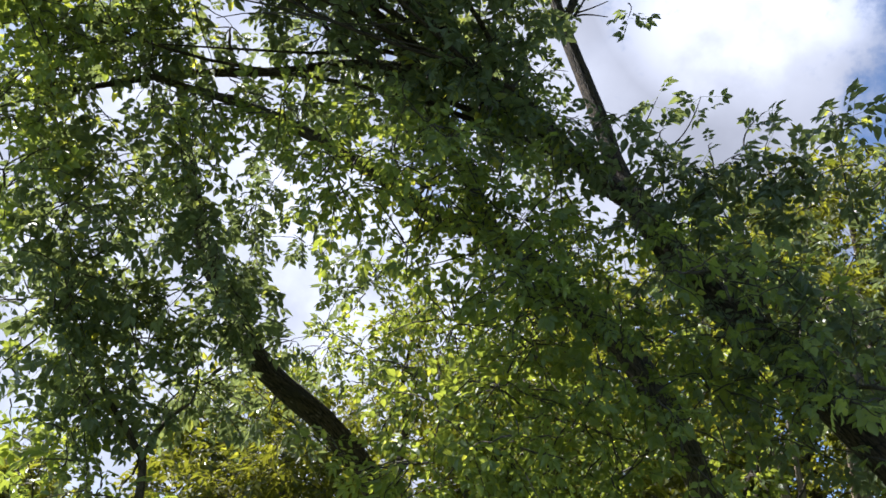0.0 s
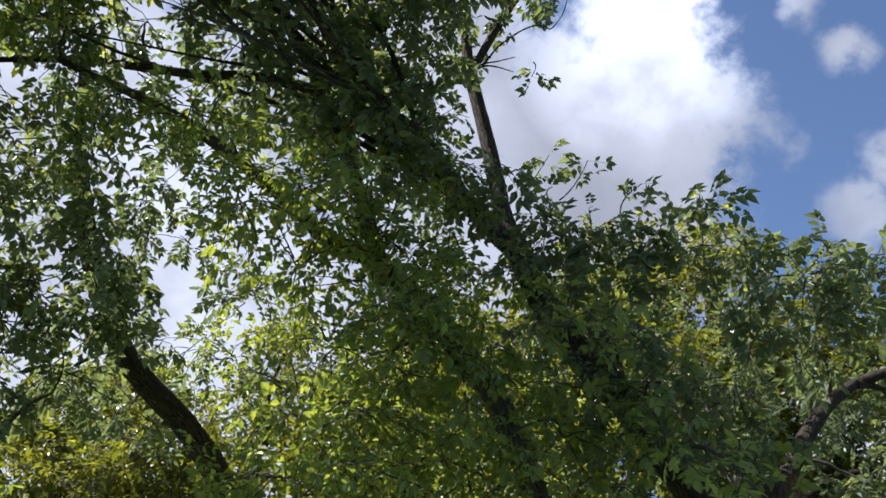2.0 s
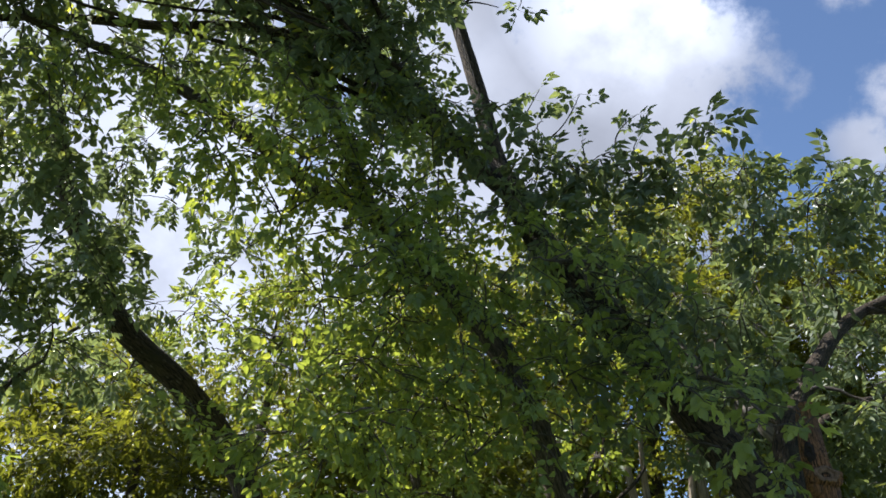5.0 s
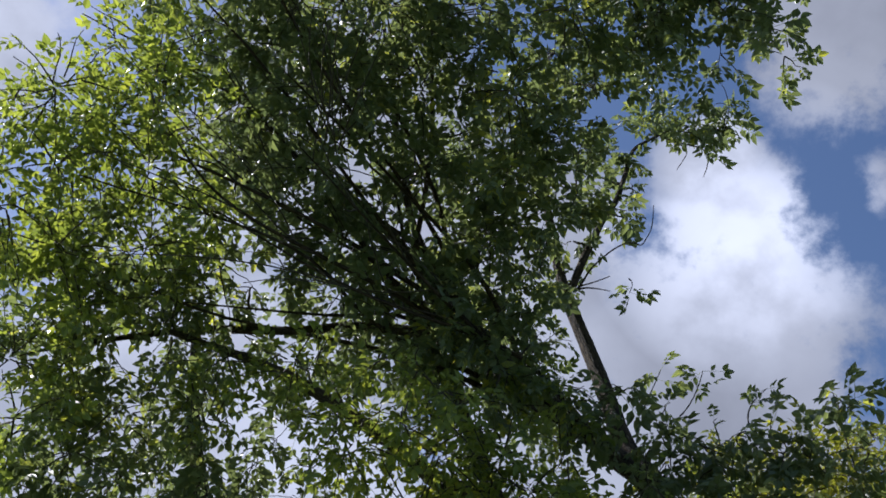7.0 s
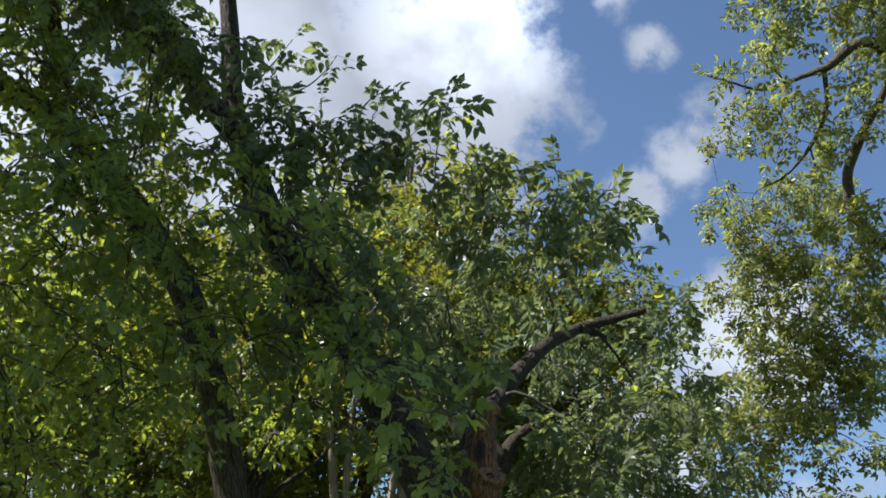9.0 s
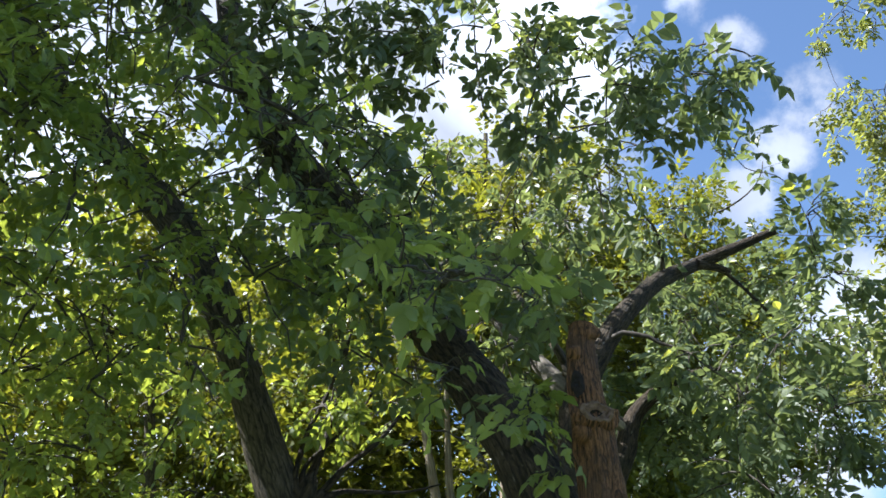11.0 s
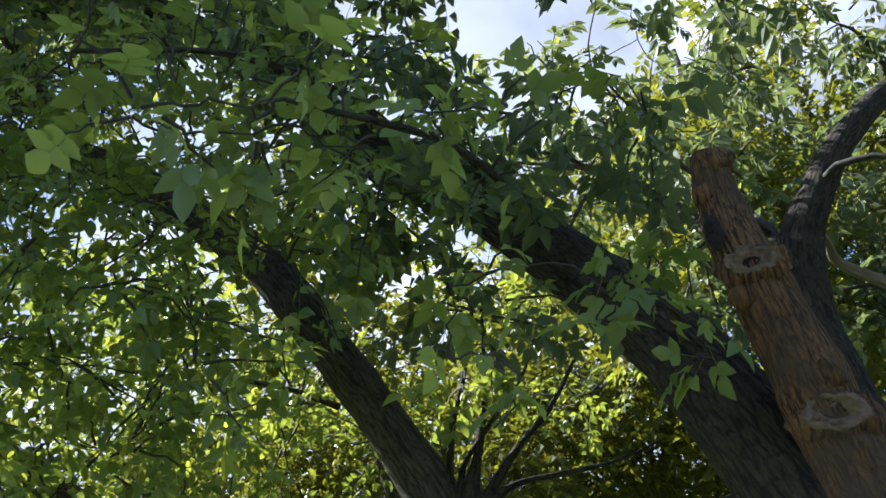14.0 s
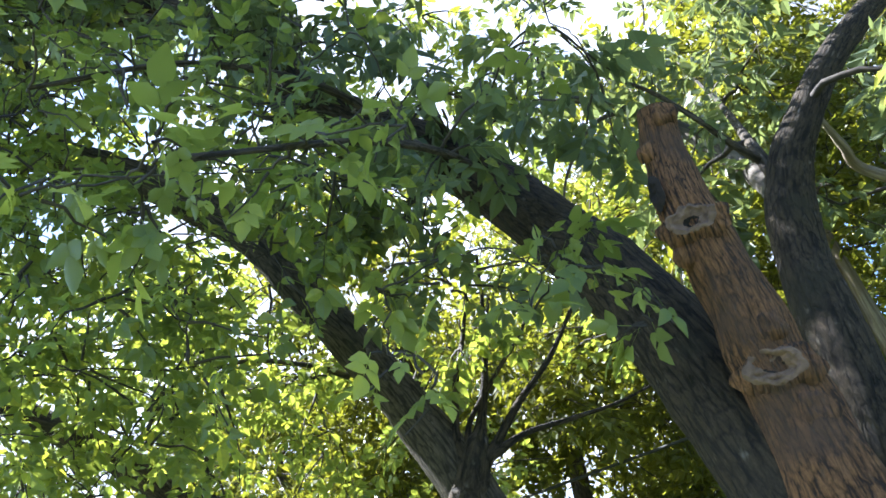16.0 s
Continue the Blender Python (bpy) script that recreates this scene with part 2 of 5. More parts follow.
BARK_DARK = bark_material("dark_bark", (0.012, 0.009, 0.006), (0.100, 0.072, 0.044), (0.050, 0.043, 0.026), 0.58, 48.0, 15.0, 0.022, 0.75)
BARK_GREY = bark_material("grey_bark", (0.026, 0.021, 0.015), (0.125, 0.098, 0.068), (0.070, 0.068, 0.046))
BARK_RED = bark_material("red_bark", (0.036, 0.020, 0.012), (0.410, 0.200, 0.085), (0.120, 0.074, 0.050), 0.52, 70.0, 20.0, 0.02, 0.25)
BARK_DEAD = bark_material("dead_bark", (0.060, 0.051, 0.042), (0.19, 0.165, 0.135), (0.115, 0.102, 0.084), 0.5, 40.0, 4.0, 0.006)
BARK_PALE = bark_material("pale_bark", (0.14, 0.11, 0.08), (0.36, 0.30, 0.23), (0.20, 0.15, 0.10), 0.5, 40.0, 3.0, 0.004)
TWIG = plain_material("twig", (0.020, 0.016, 0.012), (0.070, 0.055, 0.040), 40.0, 0.8)
CUT_WOOD = plain_material("cut_wood", (0.060, 0.036, 0.022), (0.24, 0.150, 0.095), 60.0, 0.9, 0.012)
ROT = plain_material("rotten_hollow", (0.010, 0.007, 0.005), (0.036, 0.023, 0.015), 50.0, 0.95, 0.004)
GRASS = plain_material("grass", (0.035, 0.060, 0.015), (0.085, 0.115, 0.035), 14.0, 0.9, 0.03)
RUBBER = plain_material("cable_sheath", (0.012, 0.012, 0.013), (0.03, 0.03, 0.03), 30.0, 0.6)


# ---------------------------------------------------------------- mesh helpers
def mesh_of(name, verts, quads, mat, uvs=None, smooth=True):
    """A mesh out of numpy arrays of vertices and four-cornered faces."""
    me = bpy.data.meshes.new(name)
    verts, quads = np.asarray(verts, np.float32), np.asarray(quads, np.int32)
    me.vertices.add(len(verts))
    me.vertices.foreach_set("co", verts.ravel())
    me.loops.add(quads.size)
    me.loops.foreach_set("vertex_index", quads.ravel())
    me.polygons.add(len(quads))
    me.polygons.foreach_set("loop_start", np.arange(0, quads.size, 4, dtype=np.int32))
    me.polygons.foreach_set("use_smooth", np.full(len(quads), smooth))
    if uvs is not None:
        lay = me.uv_layers.new(name="grain")
        lay.data.foreach_set("uv", np.asarray(uvs, np.float32)[quads.ravel()].ravel())
    me.update(calc_edges=True)
    me.validate()
    me.materials.append(mat)
    return me


def thing(name, label, category, at=(0, 0, 0), group="", kind=""):
    ob = new(name)
    ob.location = at
    ob.empty_display_size = 0.2
    return tagged(ob, label, category, group, kind)


def under(ob, parent, label="", kind=""):
    """Makes ob, built in world coordinates, a part of parent, or of a part."""
    ob.parent = parent
    if not parent.parent:
        ob.matrix_parent_inverse = Matrix.Translation(-Vector(parent.location))
    if label:
        ob["label"] = label
    if kind:
        ob["kind"] = kind
    return ob


def smooth_line(points, steps):
    """A smooth curve through the points: rows of x, y, z and radius."""
    p = np.asarray(points, float)
    p = np.vstack([2 * p[0] - p[1], p, 2 * p[-1] - p[-2]])
    rows = []
    for i in range(1, len(p) - 2):
        a, b, c, d = p[i - 1 : i + 3]
        for t in np.linspace(0, 1, steps, endpoint=False):
            rows.append(0.5 * (2 * b + (c - a) * t + (2 * a - 5 * b + 4 * c - d) * t * t + (3 * b - a - 3 * c + d) * t**3))
    rows.append(p[-2])
    rows = np.array(rows)
    rows[:, 3] = rows[:, 3].clip(0.002)
    return rows


def stem_mesh(name, points, mat, sides=22, steps=12, lumps=0.10, cap=True, seed=0.0):
    """A tapered stem through points of x, y, z, radius, uneven as grown wood is."""
    rows = smooth_line(points, steps)
    co, rad = rows[:, :3], rows[:, 3]
    tang = np.gradient(co, axis=0)
    tang /= np.linalg.norm(tang, axis=1)[:, None]
    ref = np.array([0.0, 1.0, 0.0]) if abs(tang[0][1]) < 0.8 else np.array([1.0, 0, 0])
    u = np.cross(tang, ref)
    u /= np.linalg.norm(u, axis=1)[:, None]
    v = np.cross(tang, u)
    along = np.r_[0, np.cumsum(np.linalg.norm(np.diff(co, axis=0), axis=1))]
    verts, uvs = [], []
    for k in range(len(co)):
        for s in range(sides + 1):
            a = 2 * math.pi * (s % sides) / sides
            d = u[k] * math.cos(a) + v[k] * math.sin(a)
            q = co[k] + d * rad[k]
            g = noise.noise(Vector(q * 5.0) + Vector((seed, 0, 0))) * 0.9 + noise.noise(Vector((q[0] * 22, q[1] * 22, q[2] * 9 + seed))) * 0.6
            verts.append(co[k] + d * rad[k] * (1 + lumps * g))
            uvs.append((2 * math.pi * s / sides * rad.mean(), along[k]))
    w = sides + 1
    quads = [(k * w + s, k * w + s + 1, (k + 1) * w + s + 1, (k + 1) * w + s) for k in range(len(co) - 1) for s in range(sides)]
    if cap:
        tip = len(verts)
        verts.append(co[-1] + tang[-1] * rad[-1] * 0.15)
        uvs.append((0, along[-1]))
        top = (len(co) - 1) * w
        for s in range(0, sides, 2):
            quads.append((top + s, top + s + 1, top + (s + 2), tip))
    return mesh_of(name, verts, quads, mat, uvs)


def tubes(lines, radii, sides=4):
    """Vertices and faces of many thin tubes: lines (N, K, 3), radii (N, K)."""
    lines, radii = np.asarray(lines), np.asarray(radii)
    n, k, _ = lines.shape
    tang = np.gradient(lines, axis=1)
    tang /= np.linalg.norm(tang, axis=2, keepdims=True) + 1e-9
    ref = np.where(np.abs(tang[..., 2:3]) < 0.8, np.array([0, 0, 1.0]), np.array([1.0, 0, 0]))
    u = np.cross(tang, ref)
    u /= np.linalg.norm(u, axis=2, keepdims=True) + 1e-9
    v = np.cross(tang, u)
    a = np.arange(sides) * 2 * np.pi / sides
    ring = u[:, :, None] * np.cos(a)[:, None] + v[:, :, None] * np.sin(a)[:, None]
    verts = (lines[:, :, None] + ring * radii[:, :, None, None]).reshape(-1, 3)
    base = (np.arange(n) * k * sides)[:, None, None] + (np.arange(k - 1) * sides)[None, :, None]
    s = np.arange(sides)[None, None, :]
    s2 = (s + 1) % sides
    quads = np.stack([base + s, base + s2, base + sides + s2, base + sides + s], -1).reshape(-1, 4)
    return verts, quads


def leaflet(length, width, bend, fold):
    """One pointed blade along +y, folded along its midrib: nine corners, four faces."""
    v = np.array([(0, 0, 0), (-0.40, 0.20, 0), (-0.50, 0.48, 0), (-0.26, 0.80, 0), (0, 1, 0), (0.26, 0.80, 0), (0.50, 0.48, 0), (0.40, 0.20, 0), (0, 0.48, 0)], float)
    v[:, 2] = np.abs(v[:, 0]) * fold - bend * v[:, 1] ** 2
    v[:, 0] *= width
    v[:, 1:] *= length
    return v, np.array([(0, 8, 2, 1), (8, 4, 3, 2), (0, 7, 6, 8), (8, 6, 5, 4)])


def plain_leaflet(length, width, bend, fold):
    """The same blade with six corners and two faces, for trees further off."""
    v = np.array([(0, 0, 0), (-0.5, 0.33, 0.0), (-0.40, 0.66, 0.0), (0, 1, 0), (0.40, 0.66, 0.0), (0.5, 0.33, 0.0)], float)
    v[:, 2] = np.abs(v[:, 0]) * fold - bend * v[:, 1] ** 2
    v[:, 0] *= width
    v[:, 1:] *= length
    return v, np.array([(0, 3, 2, 1), (0, 5, 4, 3)])


def turned(v, a):
    c, s = math.cos(a), math.sin(a)
    return v @ np.array([(c, s, 0), (-s, c, 0), (0, 0, 1.0)])


def kite_leaflet(length, width, bend, fold):
    """A blade of four corners, for trees far behind."""
    v = np.array([(0, 0, 0), (-0.5, 0.42, 0), (0, 1, 0), (0.5, 0.42, 0)], float)
    v[:, 2] = np.abs(v[:, 0]) * fold - bend * v[:, 1] ** 2
    v[:, 0] *= width
    v[:, 1:] *= length
    return v, np.array([(0, 3, 2, 1)])


def pinnate(pairs, seed, narrow=1.0, blade=leaflet):
    """A feathered leaf about 1 long: pairs of stalked leaflets set apart along a stalk and one at the tip."""
    r = np.random.RandomState(seed)
    vs, qs, n = [], [], 0
    stalk = np.array([(-0.007, 0, 0), (0.007, 0, 0), (0.005, 0.82, -0.13), (-0.005, 0.82, -0.13)])
    vs.append(stalk), qs.append(np.array([(0, 1, 2, 3)]))
    n = 4
    for i in range(pairs):
        y = 0.30 + 0.44 * i / max(1, pairs - 1)
        for side in (-1, 1):
            big = r.uniform(0.82, 1.12) * (0.88 + 0.12 * i)
            v, q = blade(0.33 * big, 0.155 * narrow * big, r.uniform(0.05, 0.3), r.uniform(0.1, 0.5))
            v[:, 1] += 0.03
            v = turned(v, -side * radians(r.uniform(46, 68)))
            v[:, 2] += -0.19 * y * y + v[:, 0] * side * r.uniform(-0.5, -0.05)
            v[:, 1] += y + r.uniform(-0.03, 0.03)
            vs.append(v), qs.append(q + n)
            n += len(v)
    v, q = blade(0.36, 0.17 * narrow, 0.25, 0.3)
    v[:, 1] += 0.81
    v[:, 2] -= 0.13
    vs.append(v), qs.append(q + n)
    return np.vstack(vs), np.vstack(qs)


BROAD = [pinnate(2, 1, 1.3), pinnate(2, 2, 1.45), pinnate(1, 3, 1.5), pinnate(3, 4, 1.2)]
ASHEN = [pinnate(3, 11, 1.25, plain_leaflet), pinnate(3, 12, 1.35, plain_leaflet), pinnate(2, 13, 1.35, plain_leaflet), pinnate(4, 14, 1.15, plain_leaflet)]
SMALL = [pinnate(2, 5, 1.35, kite_leaflet), pinnate(3, 6, 1.25, kite_leaflet)]
NARROW = [pinnate(3, 7, 1.1, plain_leaflet), pinnate(2, 8, 1.2, plain_leaflet)]


def frames(way, up):
    """Turns (N, 3, 3) that take +y to way and +z near up; rows are the images of x, y, z."""
    way = way / (np.linalg.norm(way, axis=1, keepdims=True) + 1e-9)
    x = np.cross(way, up)
    x /= np.linalg.norm(x, axis=1, keepdims=True) + 1e-9
    return np.stack([x, way, np.cross(x, way)], 1)


def foliage(rng, clumps, size=0.26, fill=1.0, droop=0.35, pitch=0.075, least=3):
    """Leafy twigs in clumps of x, y, z, reach. Returns the twigs' lines, radii, and each leaf's place, turn and size."""
    lines, radii, places, turns, sizes = [], [], [], [], []
    for cx, cy, cz, r in clumps:
        c = np.array((cx, cy, cz))
        count = max(least, int(9 * fill * (r / 0.42) ** 2 * rng.uniform(0.8, 1.2)))
        for _ in range(count):
            d = rng.normal(size=3)
            d /= np.linalg.norm(d)
            start = c + d * r * rng.uniform(0.0, 0.35)
            way = d * 0.8 + rng.normal(size=3) * 0.35 + np.array((0, 0, 0.12))
            way /= np.linalg.norm(way)
            ln = r * rng.uniform(0.55, 0.95)
            t = np.linspace(0, 1, 5)[:, None]
            sag = np.array((0, 0, -1.0)) * droop * 0.35 * ln
            line = start + way * ln * t + sag * t * t + rng.normal(size=(5, 3)) * 0.012 * t
            lines.append(line)
            radii.append(np.linspace(0.0058, 0.0022, 5))
            k = max(least, int(ln / pitch))
            for j in range(k):
                f = 0.15 + 0.85 * (j + rng.uniform(0, 0.6)) / k
                f = min(f, 1.0)
                p = start + way * ln * f + sag * f * f
                side = np.cross(way, rng.normal(size=3))
                side /= np.linalg.norm(side) + 1e-9
                for s in ((1, -1) if j < k - 1 else (0,)):
                    if rng.uniform() < 0.12:
                        continue
                    w = way * rng.uniform(0.35, 0.8) + side * s * rng.uniform(0.6, 1.0) + np.array((0, 0, -droop * rng.uniform(0.2, 1.3)))
                    places.append(p)
                    turns.append(w)
                    sizes.append(size * rng.uniform(0.55, 1.2))
    return np.array(lines), np.array(radii), np.array(places), np.array(turns), np.array(sizes)


def leaves_mesh(name, rng, places, ways, sizes, shapes, mat, tilt=0.45):
    up = rng.normal(size=(len(places), 3)) * tilt + np.array((0, 0, 1.0))
    fr = frames(ways, up)
    pick = rng.randint(0, len(shapes), len(places))
    vs, qs, n = [], [], 0
    for i, (sv, sq) in enumerate(shapes):
        m = pick == i
        if not m.any():
            continue
        v = np.einsum("kj,njl->nkl", sv, fr[m]) * sizes[m][:, None, None] + places[m][:, None]
        q = sq[None] + (np.arange(m.sum()) * len(sv))[:, None, None] + n
        vs.append(v.reshape(-1, 3)), qs.append(q.reshape(-1, 4))
        n += m.sum() * len(sv)
    return mesh_of(name, np.vstack(vs), np.vstack(qs), mat, smooth=False)


def limbs_to(rng, skeleton, clumps, thick=0.022):
    """Branches that grow from the nearest wood to each clump, nearest clumps first."""
    skel = np.asarray(skeleton, float)
    todo = [np.array(c[:3]) for c in clumps]
    lines, radii = [], []
    while todo:
        arr = np.array(todo)
        d2 = ((arr[:, None] - skel[None, :, :3]) ** 2).sum(-1)
        i, j = np.unravel_index(d2.argmin(), d2.shape)
        c, s = todo.pop(i), skel[j]
        gap = math.sqrt(d2[i, j])
        t = np.linspace(0, 1, 9)[:, None]
        bow = rng.normal(size=3) * 0.09 * gap + np.array((0, 0, 0.10 * gap))
        kink = rng.normal(size=3) * 0.035 * gap
        line = s[:3] + (c - s[:3]) * t + bow * 4 * t * (1 - t) * 0.6 + kink * np.sin(2 * math.pi * t) + rng.normal(size=(9, 3)) * 0.004 * t * (1 - t) * 4
        r0 = min(s[3] * 0.75, thick * (0.7 + 0.5 * min(gap, 1.5)))
        r1 = max(0.0028, r0 * 0.36)
        rr = np.linspace(r0, r1, 9)
        lines.append(line), radii.append(rr)
        skel = np.vstack([skel, np.c_[line[2:], rr[2:]]])
    return np.array(lines), np.array(radii)


def crown(parent, rng, skeleton, clumps, mat, shapes, size=0.26, fill=1.0, droop=0.35, thick=0.022, pitch=0.075, label="", wood=None, tilt=0.45):
    """Branches, twigs and leaves of one tree, as two parts of it."""
    bl, br = limbs_to(rng, skeleton, clumps, thick)
    tl, tr, places, ways, sizes = foliage(rng, clumps, size, fill, droop, pitch)
    v1, q1 = tubes(bl, br, 6)
    v2, q2 = tubes(tl, tr, 3)
    me = mesh_of("branchwork", np.vstack([v1, v2]), np.vstack([q1, q2 + len(v1)]), wood or TWIG)
    under(new("branchwork", me), parent, "dark thin branches and twigs", "stuff")
    me = leaves_mesh("crown", rng, places, ways, sizes, shapes, mat, tilt)
    return under(new("crown", me), parent, label or "green feathered leaves on drooping twigs", "stuff")


def line_skeleton(*stems):
    return np.vstack([smooth_line(s, 6) for s in stems])


# ---------------------------------------------------------------- ground
def build_ground():
    g = 120
    x = np.sign(np.linspace(-1, 1, g)) * np.abs(np.linspace(-1, 1, g)) ** 3 * 900
    xx, yy = np.meshgrid(x, x)
    zz = np.array([noise.noise(Vector((a * 0.35, b * 0.35, 0))) * 0.05 for a, b in zip(xx.ravel(), yy.ravel())])
    i = np.arange(g * g).reshape(g, g)
    quads = np.stack([i[:-1, :-1], i[:-1, 1:], i[1:, 1:], i[1:, :-1]], -1).reshape(-1, 4)
    me = mesh_of("ground", np.c_[xx.ravel(), yy.ravel(), zz], quads, GRASS)
    tagged(new("ground", me), "uneven green grass under the trees", "ground", kind="structure")


build_ground()

# ---------------------------------------------------------------- clumps of leaves: x, y, z, reach
ASH_HIGH_A = [
    (-1.74, 1.61, 7.10, 0.45), (-0.99, 1.67, 7.27, 0.45), (-0.20, 1.71, 7.34, 0.45), (0.58, 1.71, 7.31, 0.45),
    (1.26, 1.68, 7.20, 0.45), (-1.79, 2.05, 6.94, 0.45), (-1.23, 2.10, 7.07, 0.45), (-0.64, 2.14, 7.15, 0.45),
    (-0.05, 2.16, 7.18, 0.45), (0.54, 2.15, 7.16, 0.45), (1.10, 2.12, 7.08, 0.45), (1.50, 2.09, 6.99, 0.45),
    (-2.27, 2.68, 6.94, 0.45), (-1.61, 2.59, 6.75, 0.45), (-1.13, 2.91, 7.40, 0.45), (-0.42, 2.68, 6.93, 0.45),
    (0.21, 2.86, 7.30, 0.45), (0.75, 2.66, 6.90, 0.45), (1.29, 2.71, 7.00, 0.45), (1.68, 2.57, 6.73, 0.38),
    (-1.24, 2.66, 6.35, 0.45), (-0.66, 2.60, 6.27, 0.45), (-0.10, 2.62, 6.30, 0.45), (0.45, 2.61, 6.28, 0.45),
]
ASH_HIGH_B = [
    (0.95, 2.67, 6.40, 0.45), (1.42, 2.72, 6.49, 0.40), (-2.18, 3.28, 6.88, 0.45), (-1.41, 3.07, 6.54, 0.45),
    (-0.88, 3.44, 7.14, 0.45), (-0.18, 3.14, 6.68, 0.45), (0.44, 3.45, 7.18, 0.45), (0.96, 3.09, 6.62, 0.45),
    (1.46, 3.04, 6.53, 0.29), (1.85, 3.03, 6.53, 0.26), (-1.00, 2.99, 5.96, 0.45), (-0.44, 3.02, 6.03, 0.45),
    (0.09, 3.03, 6.04, 0.45), (0.61, 3.00, 6.02, 0.32), (-1.56, 3.86, 6.70, 0.45), (-0.80, 3.57, 6.33, 0.45),
    (-0.19, 3.96, 6.85, 0.45), (0.42, 3.58, 6.37, 0.45), (1.31, 3.49, 6.27, 0.24), (1.52, 3.45, 6.23, 0.20),
    (-1.71, 3.68, 6.00, 0.45), (-1.00, 3.38, 5.66, 0.45), (-0.44, 3.42, 5.73, 0.45), (0.10, 3.42, 5.74, 0.45),
]
ASH_HIGH_C = [
    (0.57, 3.53, 5.88, 0.26), (-1.33, 3.94, 5.90, 0.45), (-0.87, 4.40, 6.41, 0.45), (-0.16, 4.02, 6.02, 0.45),
    (0.39, 4.00, 6.02, 0.45), (0.84, 4.10, 6.14, 0.20), (-0.92, 3.76, 5.34, 0.45), (-0.50, 3.79, 5.38, 0.45),
    (0.00, 3.79, 5.41, 0.45), (0.35, 3.78, 5.40, 0.35), (-1.61, 4.28, 5.45, 0.25), (-1.01, 4.37, 5.56, 0.45),
    (-0.42, 4.41, 5.61, 0.45), (0.09, 4.40, 5.63, 0.45), (0.36, 4.39, 5.63, 0.24), (-0.47, 3.96, 4.89, 0.45),
    (0.01, 3.97, 4.92, 0.45), (-0.76, 4.73, 5.17, 0.45), (-0.17, 4.75, 5.21, 0.45), (0.25, 4.74, 5.22, 0.45),
    (0.38, 4.73, 5.22, 0.20), (-0.37, 4.13, 4.80, 0.40), (0.04, 4.10, 4.87, 0.40), (0.30, 4.05, 4.91, 0.22),
]
ASH_HIGH_D = [
    (-0.04, 4.13, 4.50, 0.40), (0.37, 4.08, 4.56, 0.30), (0.74, 3.83, 4.40, 0.12),
    (0.63, 4.09, 4.50, 0.13), (0.64, 4.19, 4.36, 0.12), (1.03, 4.22, 4.20, 0.15), (-1.22, 3.49, 7.05, 0.42),
    (-1.83, 3.43, 6.92, 0.42), (-1.81, 3.59, 6.69, 0.42), (-1.56, 3.69, 6.83, 0.42), (-2.04, 3.80, 6.58, 0.42),
    (-1.73, 3.98, 6.82, 0.42), (-1.76, 4.05, 6.49, 0.42),
]
ASH_HIGH_E = [
    (1.26, 4.70, 7.40, 0.08), (1.19, 4.70, 7.08, 0.07), (1.09, 4.70, 6.72, 0.06), (0.91, 4.70, 6.94, 0.12), (0.86, 4.70, 7.21, 0.18), (1.04, 4.70, 7.52, 0.18),
    (1.12, 4.70, 7.92, 0.20), (1.35, 4.70, 8.02, 0.16), (1.50, 4.70, 8.29, 0.20), (1.59, 4.70, 8.12, 0.12), (1.78, 4.70, 7.97, 0.11), (1.96, 4.70, 7.98, 0.12),
    (2.12, 4.70, 7.91, 0.11), (2.23, 4.70, 8.30, 0.12), (0.63, 4.70, 6.81, 0.18), (0.66, 4.70, 6.44, 0.12), (0.54, 4.70, 6.02, 0.10),
    # added sun blockers: these five shade the curved stem and its dead limb
    (0.40, 5.40, 5.28, 0.28), (0.02, 5.50, 5.85, 0.34), (0.42, 5.62, 5.80, 0.28), (-0.15, 5.70, 6.45, 0.34), (-0.55, 5.60, 6.25, 0.34),
]
ASH_HIGH = ASH_HIGH_A + ASH_HIGH_B + ASH_HIGH_C + ASH_HIGH_D + ASH_HIGH_E
MID_HIGH_A = [
    (-2.06, 2.46, 6.42, 0.30), (-2.29, 2.72, 5.91, 0.30), (-1.95, 2.68, 5.85, 0.45), (-2.31, 2.53, 5.23, 0.45),
    (-1.89, 2.64, 5.39, 0.45), (-2.71, 2.83, 5.31, 0.45), (-2.28, 2.96, 5.49, 0.45), (-1.77, 3.08, 5.65, 0.45),
    (-2.32, 2.84, 4.98, 0.45), (-1.89, 2.96, 5.14, 0.45), (-2.51, 2.94, 4.76, 0.45), (-2.36, 3.44, 5.32, 0.45),
    (-1.76, 3.45, 5.34, 0.45), (-2.30, 3.16, 4.70, 0.45), (-1.88, 3.29, 4.84, 0.35), (-2.71, 3.48, 4.69, 0.45),
    (-2.23, 3.49, 4.72, 0.40), (-1.97, 3.89, 5.09, 0.30), (-2.65, 3.77, 4.40, 0.45), (-2.39, 3.87, 4.49, 0.35),
    (-1.47, 3.80, 4.47, 0.35), (-1.04, 3.71, 4.42, 0.40), (-2.41, 3.68, 3.94, 0.40), (-1.53, 3.97, 4.18, 0.30),
]
